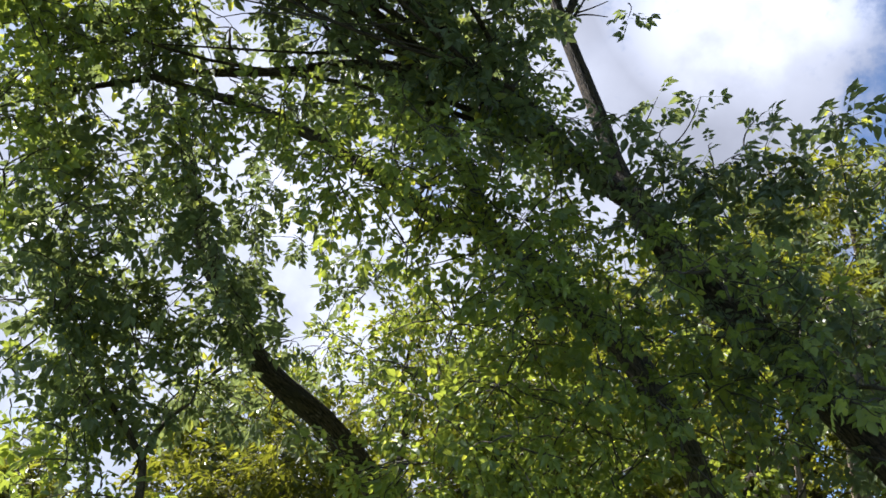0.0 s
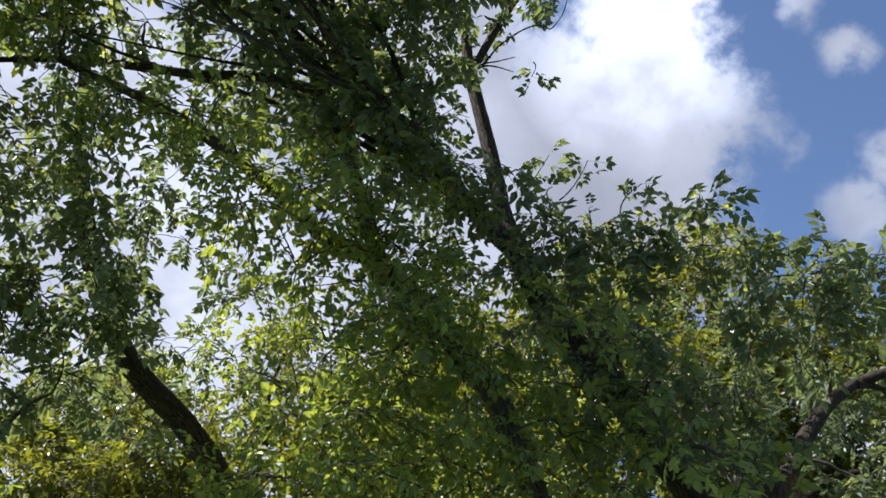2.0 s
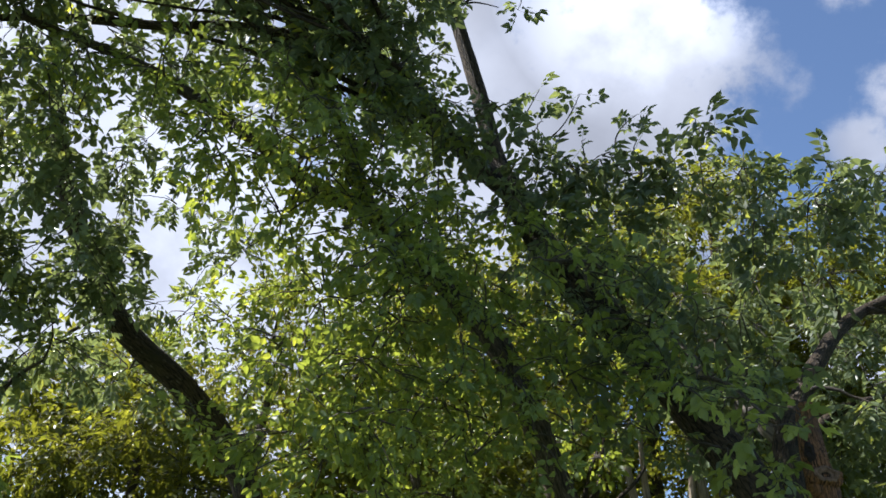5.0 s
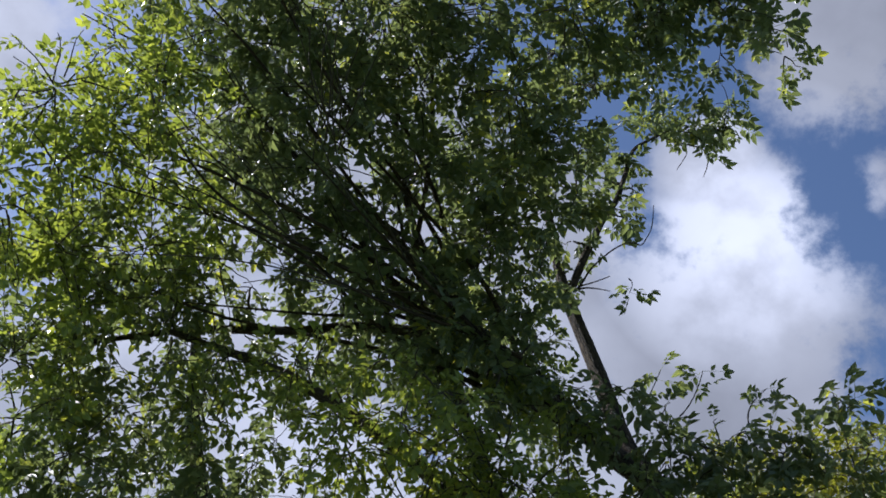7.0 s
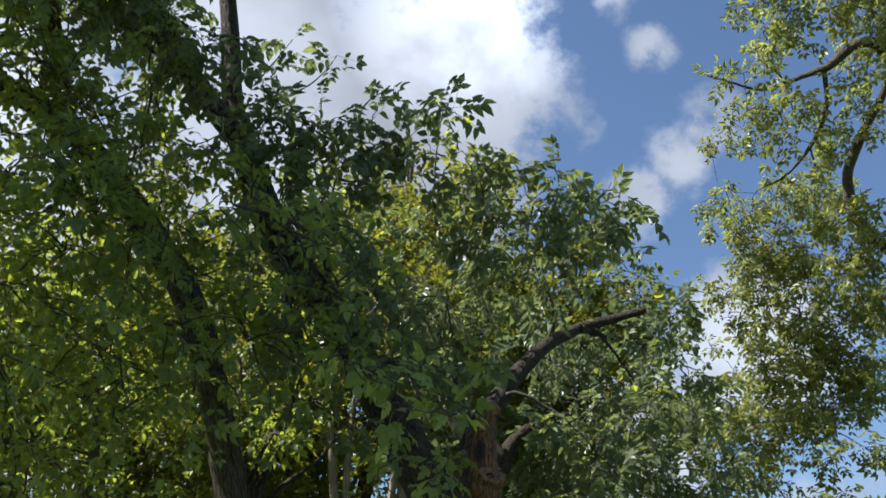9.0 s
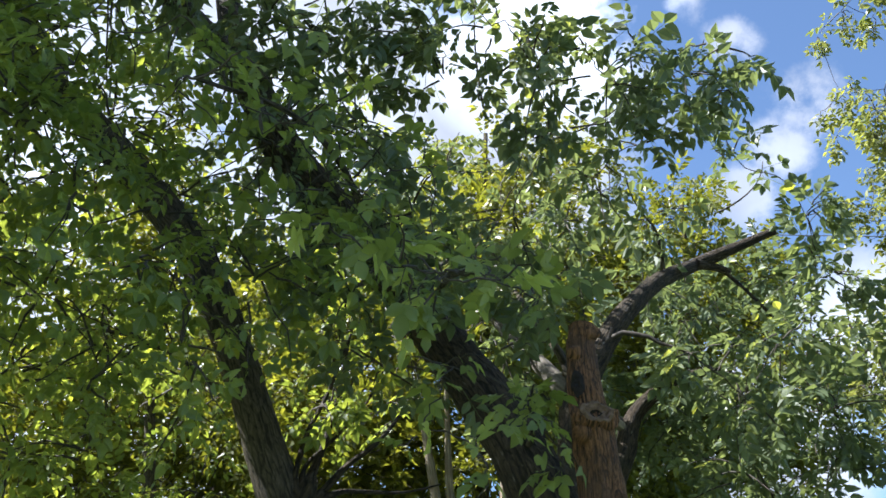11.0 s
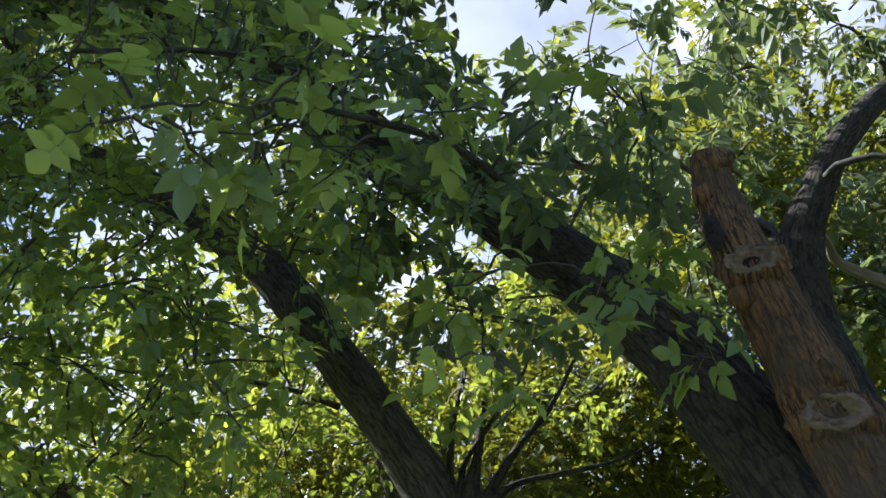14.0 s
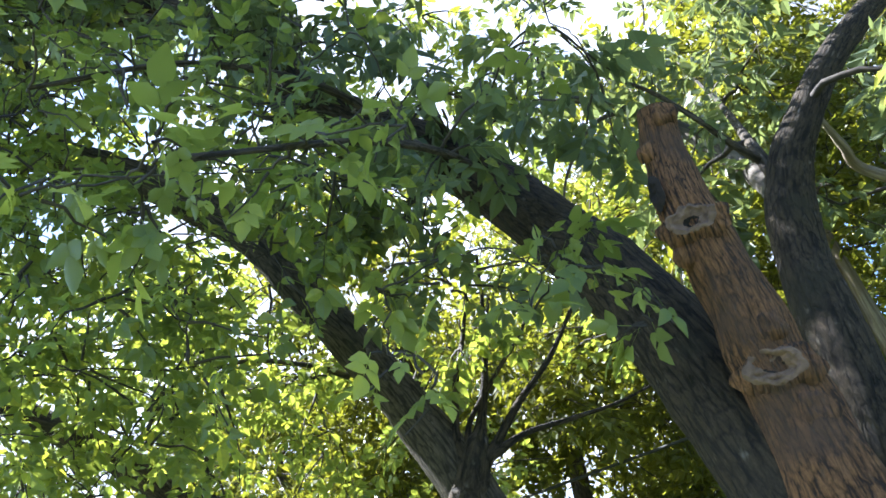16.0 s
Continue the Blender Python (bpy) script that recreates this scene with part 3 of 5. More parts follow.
MID_HIGH_B = [
    (-0.76, 3.85, 4.14, 0.40), (-0.30, 4.14, 4.34, 0.45), (-0.24, 3.95, 4.43, 0.25), (0.08, 3.91, 4.56, 0.25),
    (-0.15, 4.07, 4.29, 0.25), (0.16, 4.04, 4.40, 0.25), (0.43, 4.15, 4.61, 0.25),
    (-0.17, 4.22, 4.08, 0.25), (0.12, 4.19, 4.18, 0.25), (0.42, 4.40, 4.44, 0.25), (0.03, 4.32, 3.95, 0.25),
    (0.42, 4.54, 4.23, 0.25), (0.01, 4.88, 4.58, 0.26), (0.54, 4.84, 4.28, 0.26), (0.60, 5.13, 4.30, 0.26),
]
MID_HIGH = MID_HIGH_A + MID_HIGH_B
MID_LOW_A = [
    (-0.67, 3.95, 4.02, 0.40), (-0.25, 3.98, 4.05, 0.40), (-0.36, 4.06, 3.71, 0.35), (0.05, 4.16, 3.77, 0.40),
    (-0.73, 5.46, 4.18, 0.30), (-0.33, 5.49, 4.20, 0.34), (-0.57, 5.58, 3.98, 0.34), (-0.13, 4.50, 3.51, 0.34),
    (0.28, 4.49, 3.52, 0.34), (-1.29, 6.51, 4.08, 0.34), (-0.86, 6.10, 3.93, 0.34), (-0.44, 6.14, 3.95, 0.40),
    (-0.01, 5.69, 3.78, 0.40), (-0.71, 5.73, 3.53, 0.34), (-0.32, 5.76, 3.55, 0.40), (0.13, 4.82, 3.23, 0.34),
    (0.07, 3.90, 3.96, 0.34), (0.44, 4.02, 4.11, 0.34), (0.25, 3.97, 3.83, 0.34), (0.04, 4.08, 3.85, 0.34),
    (0.20, 3.63, 3.41, 0.34), (0.45, 3.78, 3.53, 0.28), (0.34, 3.71, 3.23, 0.34), (0.63, 3.75, 3.30, 0.26),
]
MID_LOW_B = [
    (0.55, 3.77, 3.04, 0.26), (0.85, 3.90, 3.13, 0.26), (0.79, 3.81, 2.83, 0.29), (1.14, 4.11, 2.97, 0.34),
    (0.94, 3.95, 2.62, 0.30), (0.89, 4.85, 2.83, 0.34), (0.78, 3.63, 3.70, 0.20), (0.97, 3.68, 3.54, 0.26),
    (1.16, 3.71, 3.37, 0.26), (1.37, 3.74, 3.15, 0.26), (1.55, 3.77, 2.92, 0.26), (0.95, 3.91, 2.74, 0.24),
    # first three added to block sun from the curved stem; they also fill a gap
    (1.50, 5.15, 4.10, 0.32), (1.80, 5.10, 3.80, 0.28), (1.60, 5.00, 4.50, 0.26), (1.50, 4.74, 2.72, 0.16),
    (1.62, 4.80, 2.90, 0.15),
]
MID_LOW = MID_LOW_A + MID_LOW_B
LEFT_TREE_A = [
    (-2.53, 3.61, 5.13, 0.45), (-2.15, 3.74, 5.25, 0.45), (-1.76, 3.85, 5.36, 0.45), (-1.34, 3.94, 5.44, 0.32),
    (-2.56, 3.78, 4.94, 0.45), (-2.33, 4.19, 5.31, 0.35), (-1.78, 4.02, 5.16, 0.45), (-2.39, 3.99, 4.82, 0.45),
    (-1.87, 3.83, 4.69, 0.30), (-1.63, 4.38, 5.15, 0.30), (-1.03, 4.33, 5.11, 0.35), (-2.62, 4.00, 4.62, 0.45),
    (-1.93, 4.58, 5.08, 0.35), (-1.43, 4.54, 5.04, 0.30), (-2.44, 4.19, 4.52, 0.45), (-1.99, 4.18, 4.51, 0.30),
    (-1.59, 4.80, 4.96, 0.30), (-1.11, 4.89, 5.03, 0.35), (-2.61, 4.23, 4.31, 0.45), (-2.25, 4.38, 4.41, 0.45),
    (-1.95, 4.84, 4.71, 0.30), (-1.34, 4.98, 4.81, 0.30), (-2.27, 4.10, 4.00, 0.45), (-2.11, 4.72, 4.37, 0.30),
]
LEFT_TREE_B = [
    (-1.49, 5.08, 4.59, 0.25), (-2.61, 4.44, 3.96, 0.45), (-2.22, 4.60, 4.06, 0.45), (-2.09, 5.03, 4.29, 0.22),
    (-1.67, 5.51, 4.56, 0.16), (-2.27, 4.28, 3.66, 0.45), (-2.02, 4.58, 3.82, 0.35), (-1.63, 5.26, 4.16, 0.25),
    (-2.63, 4.59, 3.63, 0.45), (-2.30, 4.74, 3.70, 0.45), (-2.01, 5.04, 3.85, 0.35), (-1.70, 5.33, 3.98, 0.30),
    (-2.31, 4.39, 3.37, 0.45), (-2.10, 4.69, 3.50, 0.45), (-2.40, 4.81, 3.40, 0.45), (-2.02, 4.97, 3.47, 0.45),
    (-1.64, 5.09, 3.52, 0.45), (-1.49, 5.71, 3.76, 0.26), (-2.25, 4.74, 3.16, 0.45), (-2.10, 5.01, 3.26, 0.45),
    (-1.79, 5.12, 3.30, 0.45), (-1.98, 5.70, 3.34, 0.45), (-1.48, 6.04, 3.46, 0.45), (-2.47, 5.11, 3.14, 0.35),
]
LEFT_TREE_C = [
    (-1.42, 5.03, 4.70, 0.24), (-1.12, 5.19, 4.57, 0.25), (-1.56, 5.10, 4.51, 0.18), (-1.19, 5.27, 4.39, 0.20),
    (-0.81, 5.33, 4.43, 0.25), (-1.51, 5.29, 4.20, 0.20), (-0.86, 5.76, 4.45, 0.20), (-1.00, 5.94, 4.27, 0.18),
    (-1.45, 5.39, 4.01, 0.16), (-1.36, 5.99, 3.97, 0.22), (-1.12, 6.32, 4.10, 0.28), (-1.61, 3.88, 4.26, 0.28),
    (-1.55, 4.03, 4.07, 0.28), (-1.48, 4.21, 3.81, 0.28), (-1.37, 4.36, 3.57, 0.28), (-1.26, 4.57, 3.43, 0.22),
    (-1.57, 4.23, 3.93, 0.22), (-1.51, 4.36, 3.71, 0.30), (-1.41, 4.69, 3.58, 0.25), (-1.69, 4.03, 4.62, 0.26),
    (-1.68, 4.21, 4.38, 0.26), (-1.62, 4.38, 4.13, 0.26), (-1.52, 4.57, 3.85, 0.26), (-1.40, 4.81, 3.67, 0.22),
]
LEFT_TREE = LEFT_TREE_A + LEFT_TREE_B + LEFT_TREE_C
CLUMP_CROWN_A = [
    (0.96, 4.04, 4.36, 0.13), (1.83, 3.67, 4.21, 0.13),
    (1.05, 4.17, 4.27, 0.22), (1.29, 4.16, 4.18, 0.28), (1.65, 4.04, 4.17, 0.24), (1.97, 3.81, 4.10, 0.20),
    (2.61, 3.83, 4.10, 0.20), (2.96, 3.71, 4.11, 0.18), (1.00, 4.17, 3.90, 0.30), (1.47, 4.21, 4.01, 0.30),
    (1.83, 4.07, 4.00, 0.30), (2.17, 3.91, 3.98, 0.30), (2.52, 3.92, 4.05, 0.28), (2.91, 3.90, 4.10, 0.28),
    (1.16, 4.26, 3.65, 0.36), (1.46, 3.98, 3.57, 0.29), (2.27, 4.01, 3.72, 0.15), (2.77, 4.14, 3.87, 0.21),
    (1.30, 4.16, 3.30, 0.36), (1.73, 4.20, 3.38, 0.36), (2.17, 4.20, 3.44, 0.26), (2.62, 4.35, 3.80, 0.17),
]
CLUMP_CROWN_B = [
    (1.51, 4.30, 3.05, 0.27), (1.79, 3.98, 2.99, 0.20), (2.25, 4.07, 3.08, 0.24), (1.65, 4.25, 2.72, 0.27),
    (1.64, 5.88, 4.80, 0.19), (1.94, 5.66, 4.49, 0.19), (2.15, 5.88, 4.54, 0.23), (1.61, 6.04, 4.60, 0.26),
    (1.89, 5.96, 4.41, 0.26), (2.15, 5.87, 4.22, 0.23), (1.73, 6.24, 4.33, 0.26), (1.97, 6.30, 4.26, 0.23),
]
CLUMP_CROWN_C = [
    (1.04, 4.24, 4.32, 0.15), (1.21, 4.19, 4.34, 0.16), (1.38, 4.07, 4.29, 0.17), (1.58, 4.04, 4.25, 0.16), (1.72, 3.93, 4.17, 0.16), (2.15, 3.88, 4.18, 0.16), (2.42, 3.89, 4.14, 0.18),
]
CLUMP_CROWN = CLUMP_CROWN_A + CLUMP_CROWN_B + CLUMP_CROWN_C
CLUMP_RIGHT_A = [
    (2.89, 4.28, 4.30, 0.20), (3.22, 4.10, 4.26, 0.13), (2.12, 5.12, 4.28, 0.27), (2.50, 5.00, 4.28, 0.20),
    (3.09, 5.12, 4.48, 0.20), (3.52, 4.51, 4.21, 0.22), (2.47, 5.54, 4.21, 0.34), (2.91, 5.38, 4.21, 0.38),
    (3.43, 5.33, 4.28, 0.29), (4.11, 4.72, 4.09, 0.16), (2.86, 5.77, 3.97, 0.34), (4.58, 5.47, 4.10, 0.30),
    (4.59, 5.24, 4.00, 0.22), (2.46, 5.30, 3.30, 0.38), (4.04, 5.58, 3.60, 0.29), (4.41, 5.34, 3.56, 0.38),
    (4.95, 5.40, 3.65, 0.30), (4.00, 5.52, 3.17, 0.38), (4.48, 5.44, 3.19, 0.38),
    (4.95, 5.32, 3.20, 0.35), (3.89, 5.47, 2.81, 0.38), (4.50, 5.53, 2.86, 0.38),
]
CLUMP_RIGHT_B = [
    (4.94, 5.43, 2.88, 0.35),     (3.85, 4.47, 3.87, 0.16), (4.02, 4.60, 3.63, 0.22), (3.23, 4.71, 3.12, 0.15),
    (3.68, 4.64, 3.19, 0.30), (4.20, 4.73, 3.31, 0.30), (3.55, 4.75, 2.90, 0.20), (4.00, 4.74, 2.94, 0.30),
]
CLUMP_RIGHT = CLUMP_RIGHT_A + CLUMP_RIGHT_B
MID_FRONT_A = [
    (0.43, 4.55, 3.87, 0.34), (0.74, 4.70, 4.06, 0.34), (1.11, 4.66, 4.12, 0.34), (1.54, 4.92, 4.40, 0.27),
    (0.38, 4.88, 3.70, 0.34), (0.76, 5.22, 3.98, 0.34), (1.16, 5.01, 3.94, 0.34), (1.59, 5.12, 4.08, 0.34),
    (1.97, 5.20, 4.21, 0.24), (0.43, 5.40, 3.56, 0.34), (1.29, 5.54, 3.77, 0.34), (1.71, 5.48, 3.81, 0.34),
    (0.44, 5.54, 3.23, 0.34), (0.70, 5.73, 3.34, 0.34), (1.58, 6.04, 3.57, 0.34), (1.99, 5.97, 3.60, 0.34),
    (0.51, 5.65, 2.90, 0.34), (0.90, 5.85, 3.00, 0.34), (1.81, 6.73, 3.35, 0.34), (2.20, 6.46, 3.31, 0.24),
    (0.56, 5.75, 2.53, 0.34), (0.98, 6.35, 2.69, 0.34), (0.68, 5.81, 2.23, 0.34), (1.12, 6.61, 2.36, 0.34),
]
MID_FRONT_B = [
    (-0.33, 3.29, 4.09, 0.20), (-0.38, 3.34, 3.81, 0.18), (-0.13, 3.39, 3.94, 0.17), (-0.53, 3.39, 4.19, 0.16),
]
MID_FRONT = MID_FRONT_A + MID_FRONT_B
MID_LEFT = [
    (-0.29, 4.29, 3.13, 0.27), (-0.16, 4.11, 2.84, 0.32), (-0.32, 4.39, 2.66, 0.31), (0.12, 4.17, 2.99, 0.33),
    (0.08, 4.20, 2.71, 0.31), (-0.34, 4.68, 2.74, 0.26), (0.09, 4.55, 3.03, 0.27), (0.32, 4.48, 2.67, 0.29),
    (-0.05, 4.72, 2.68, 0.27), (0.57, 4.54, 3.02, 0.33), (0.26, 4.86, 2.86, 0.30), (0.16, 4.98, 2.71, 0.34),
]
MID_HANG = [
    (-0.67, 4.29, 2.67, 0.20), (-0.51, 4.52, 2.67, 0.16), (-0.46, 4.46, 2.90, 0.16),
    (0.29, 3.68, 3.27, 0.25), (-0.09, 3.99, 3.25, 0.30), (0.11, 3.95, 2.93, 0.26), (0.20, 3.80, 2.65, 0.31),
    (-0.15, 4.22, 2.51, 0.26), (0.24, 4.01, 3.37, 0.31), (0.29, 4.05, 3.17, 0.29), (0.26, 4.04, 2.91, 0.25),
    (0.18, 4.20, 2.64, 0.26), (-0.04, 4.42, 2.53, 0.31), (0.49, 4.09, 3.34, 0.27), (0.28, 4.26, 3.22, 0.24),
    (0.45, 4.06, 2.79, 0.28), (0.08, 4.55, 2.81, 0.26), (0.21, 4.38, 2.51, 0.26), (0.75, 4.09, 3.18, 0.28),
    (0.86, 4.04, 2.95, 0.26), (0.69, 4.22, 2.76, 0.27), (0.67, 4.11, 2.53, 0.30), (0.37, 4.65, 2.39, 0.32),
    (0.64, 4.54, 2.41, 0.25),
]
NEAR_SPRAYS_A = [
    (1.02, 3.29, 3.29, 0.24), (1.28, 3.32, 3.17, 0.24), (1.30, 3.67, 3.44, 0.24), (1.68, 3.72, 3.28, 0.19),
    (0.83, 3.49, 3.28, 0.24), (1.11, 3.52, 3.17, 0.24), (1.47, 3.75, 3.15, 0.18), (1.73, 3.80, 3.05, 0.20),
    (0.69, 3.74, 3.25, 0.24), (1.45, 3.19, 2.62, 0.11), (1.27, 3.76, 3.02, 0.24), (1.41, 3.95, 3.05, 0.24),
    (1.58, 4.12, 3.08, 0.20), (0.99, 3.91, 2.97, 0.22), (1.17, 4.02, 2.96, 0.20), (2.08, 3.82, 2.47, 0.11),
    (2.07, 3.78, 2.53, 0.07), (2.17, 3.87, 2.36, 0.08), (0.86, 3.62, 3.42, 0.26), (1.16, 3.77, 3.44, 0.26),
    (1.40, 4.01, 3.57, 0.21), (0.95, 4.06, 3.34, 0.26), (1.26, 4.11, 3.27, 0.26), (1.61, 4.14, 3.18, 0.20),
]
NEAR_SPRAYS_B = [
    (2.03, 3.80, 3.04, 0.16), (2.14, 3.66, 2.86, 0.13), (1.55, 2.97, 2.44, 0.13), (1.44, 2.85, 2.40, 0.14),
    (1.66, 2.86, 2.40, 0.12), (1.60, 3.32, 2.64, 0.15), (1.76, 3.24, 2.60, 0.13), (1.90, 3.28, 2.58, 0.13),
    (2.04, 3.74, 2.46, 0.12), (2.12, 3.76, 2.38, 0.12), (2.18, 3.80, 2.26, 0.10), (1.95, 3.72, 2.34, 0.12),
    (1.30, 3.05, 2.60, 0.15), (1.78, 3.50, 2.78, 0.15), (1.80, 3.46, 2.17, 0.13), (1.70, 3.50, 2.40, 0.15),
    (1.66, 3.60, 2.30, 0.13), (1.75, 3.75, 2.55, 0.16),
]
NEAR_SPRAYS = NEAR_SPRAYS_A + NEAR_SPRAYS_B
RIGHT_TREE_A = [
    (5.62, 5.91, 6.10, 0.15), (5.63, 5.74, 6.04, 0.15), (5.64, 5.51, 5.69, 0.23), (6.02, 6.41, 6.15, 0.10),
    (5.60, 5.50, 5.39, 0.20), (6.10, 5.59, 6.02, 0.31), (6.69, 5.67, 6.28, 0.39), (6.18, 4.91, 5.52, 0.34),
    (6.25, 5.82, 5.73, 0.34), (6.57, 5.71, 5.62, 0.38), (6.27, 5.12, 5.05, 0.34), (5.93, 5.93, 5.50, 0.21),
    (6.44, 6.16, 5.50, 0.35), (6.49, 5.82, 5.09, 0.37), (7.04, 5.86, 5.04, 0.38), (5.60, 6.01, 5.17, 0.14),
    (5.79, 6.07, 5.07, 0.18), (5.83, 5.87, 4.92, 0.20), (6.38, 6.15, 4.96, 0.31), (7.05, 6.35, 4.99, 0.40),
    (6.97, 5.91, 4.61, 0.37), (6.25, 6.84, 4.96, 0.09), (6.33, 6.17, 4.57, 0.33), (6.51, 6.74, 4.61, 0.29),
]
RIGHT_TREE_B = [
    (5.84, 6.27, 4.17, 0.26), (6.29, 6.21, 4.21, 0.33), (6.88, 6.33, 4.38, 0.35), (7.16, 6.15, 4.35, 0.32),
    (6.13, 6.73, 3.99, 0.30), (6.03, 6.20, 3.86, 0.29), (6.43, 6.17, 3.90, 0.30), (6.55, 5.91, 3.92, 0.26),
    (6.10, 6.63, 3.59, 0.27), (6.80, 6.95, 3.80, 0.29), (6.40, 6.24, 3.46, 0.18), (6.78, 7.23, 3.49, 0.23),
    (6.93, 7.12, 3.36, 0.16), (6.20, 6.18, 3.33, 0.14), (6.86, 6.01, 3.74, 0.21), (7.01, 6.20, 3.46, 0.18),
    (6.36, 4.76, 5.26, 0.34), (6.90, 5.31, 5.01, 0.36), (7.52, 5.98, 4.61, 0.39), (6.74, 5.56, 3.73, 0.26),
    (5.07, 4.62, 7.24, 0.22), (4.96, 4.11, 6.71, 0.26), (5.55, 4.21, 7.09, 0.28), (5.47, 4.91, 7.31, 0.23),
]
RIGHT_TREE_C = [
    (5.14, 4.31, 6.57, 0.20), (4.82, 4.40, 6.36, 0.11), (4.84, 4.58, 6.35, 0.11), (5.43, 4.74, 6.70, 0.15),
    (4.63, 4.69, 6.28, 0.07), (4.96, 4.74, 6.09, 0.17), (5.24, 5.21, 6.34, 0.18), (5.46, 5.73, 6.60, 0.16),
    (5.33, 4.88, 6.38, 0.21), (5.47, 4.69, 6.37, 0.21), (5.58, 5.27, 6.27, 0.16), (5.27, 4.61, 5.92, 0.20),
    (5.96, 4.75, 6.22, 0.25), (5.66, 4.47, 5.80, 0.17), (5.79, 4.81, 6.44, 0.19), (6.20, 4.36, 7.19, 0.33),
    (5.39, 4.02, 6.23, 0.14), (5.77, 4.00, 6.98, 0.25), (6.08, 4.52, 6.36, 0.25), (4.62, 4.15, 7.01, 0.23),
    (4.93, 4.02, 7.11, 0.30), (5.78, 4.25, 7.73, 0.37), (6.05, 4.01, 7.65, 0.40), (4.52, 3.88, 7.21, 0.29),
]
RIGHT_TREE_D = [
    (5.24, 3.98, 7.76, 0.38), (5.75, 3.81, 7.93, 0.40), (5.65, 3.57, 6.69, 0.35), (6.19, 4.04, 6.63, 0.31),
]
RIGHT_TREE = RIGHT_TREE_A + RIGHT_TREE_B + RIGHT_TREE_C + RIGHT_TREE_D
SUNNY_TREE_A = [
    (0.62, 5.52, 4.29, 0.34), (0.88, 5.65, 4.25, 0.30), (0.32, 5.65, 4.27, 0.34), (0.62, 5.82, 4.23, 0.34),
    (0.95, 5.80, 4.08, 0.34), (0.33, 5.99, 4.17, 0.34), (0.61, 6.14, 4.12, 0.34), (0.93, 6.20, 4.02, 0.34),
    (0.34, 6.33, 4.04, 0.34), (0.70, 6.31, 3.89, 0.34), (1.03, 6.45, 3.82, 0.34), (0.31, 6.64, 3.89, 0.34),
    (0.75, 6.64, 3.73, 0.34), (1.12, 6.78, 3.64, 0.34), (0.42, 7.01, 3.69, 0.34), (0.87, 6.99, 3.53, 0.34),
    (1.23, 7.30, 3.49, 0.34), (1.52, 7.76, 3.53, 0.34), (1.10, 7.56, 3.29, 0.34), (1.49, 7.85, 3.23, 0.34),
    (1.82, 8.29, 3.23, 0.34), (1.03, 8.02, 3.08, 0.34), (1.49, 8.32, 3.00, 0.34), (-0.52, 6.33, 4.34, 0.36),
]
SUNNY_TREE_B = [
    (-0.25, 6.51, 4.45, 0.36), (-0.68, 6.63, 4.10, 0.36), (-0.30, 6.45, 4.07, 0.36), (0.15, 6.43, 4.11, 0.36),
    (-0.85, 6.92, 3.84, 0.36), (-0.38, 6.94, 3.89, 0.36), (0.05, 6.74, 3.86, 0.36), (0.50, 6.51, 3.83, 0.36),
    (-0.54, 7.22, 3.61, 0.36), (-0.06, 7.03, 3.60, 0.36), (0.40, 6.81, 3.58, 0.36), (-0.81, 7.47, 3.36, 0.36),
    (-0.22, 7.29, 3.37, 0.36), (0.31, 7.27, 3.41, 0.36),
]
SUNNY_TREE = SUNNY_TREE_A + SUNNY_TREE_B


# ---------------------------------------------------------------- the tree with several stems
STEM_A = [(2.45, 4.02, -0.05, 0.18), (2.42, 4.02, 0.8, 0.15), (2.38, 4.03, 1.6, 0.13), (2.27, 4.12, 2.09, 0.118), (2.12, 4.25, 2.53, 0.11), (1.90, 4.45, 2.97, 0.103),
          (1.66, 4.50, 3.32, 0.098), (1.42, 4.50, 3.55, 0.094), (1.20, 4.52, 3.82, 0.09), (1.06, 4.55, 4.11, 0.086), (0.94, 4.60, 4.40, 0.08)]
STEM_A_LEFT = [(0.99, 4.58, 4.28, 0.070), (0.74, 4.60, 4.52, 0.066), (0.46, 4.60, 4.81, 0.060), (0.13, 4.50, 5.07, 0.052), (-0.30, 4.45, 5.60, 0.042), (-0.80, 4.32, 6.15, 0.034), (-1.32, 4.2, 6.64, 0.026), (-2.02, 4.0, 7.4, 0.014)]
STEM_A_LOW = [(0.20, 4.52, 5.00, 0.044), (-0.25, 4.5, 5.24, 0.040), (-0.83, 4.50, 5.32, 0.036), (-1.26, 4.40, 5.18, 0.031), (-1.86, 4.20, 4.99, 0.025), (-2.37, 4.0, 4.71, 0.015)]
STEM_A_MID = [(-0.15, 4.47, 5.42, 0.036), (-0.55, 4.3, 6.1, 0.030), (-0.75, 3.9, 6.9, 0.022), (-0.9, 3.3, 7.6, 0.012)]
STEM_A_UP = [(0.95, 4.60, 4.34, 0.072), (0.87, 4.65, 4.64, 0.063), (0.75, 4.70, 5.23, 0.054), (0.60, 4.72, 5.82, 0.046), (0.53, 4.70, 6.2, 0.038), (0.40, 4.4, 7.0, 0.028), (0.3, 3.8, 7.8, 0.014)]
STEM_A_SIDE = [(0.63, 4.70, 5.94, 0.03), (0.72, 4.70, 6.21, 0.03), (0.82, 4.70, 6.47, 0.028), (0.92, 4.70, 6.71, 0.026), (1.04, 4.70, 6.94, 0.024), (1.14, 4.70, 7.26, 0.021), (1.24, 4.70, 7.60, 0.017), (1.41, 4.70, 7.77, 0.012), (1.68, 4.70, 7.98, 0.008), (1.91, 4.70, 8.23, 0.005)]
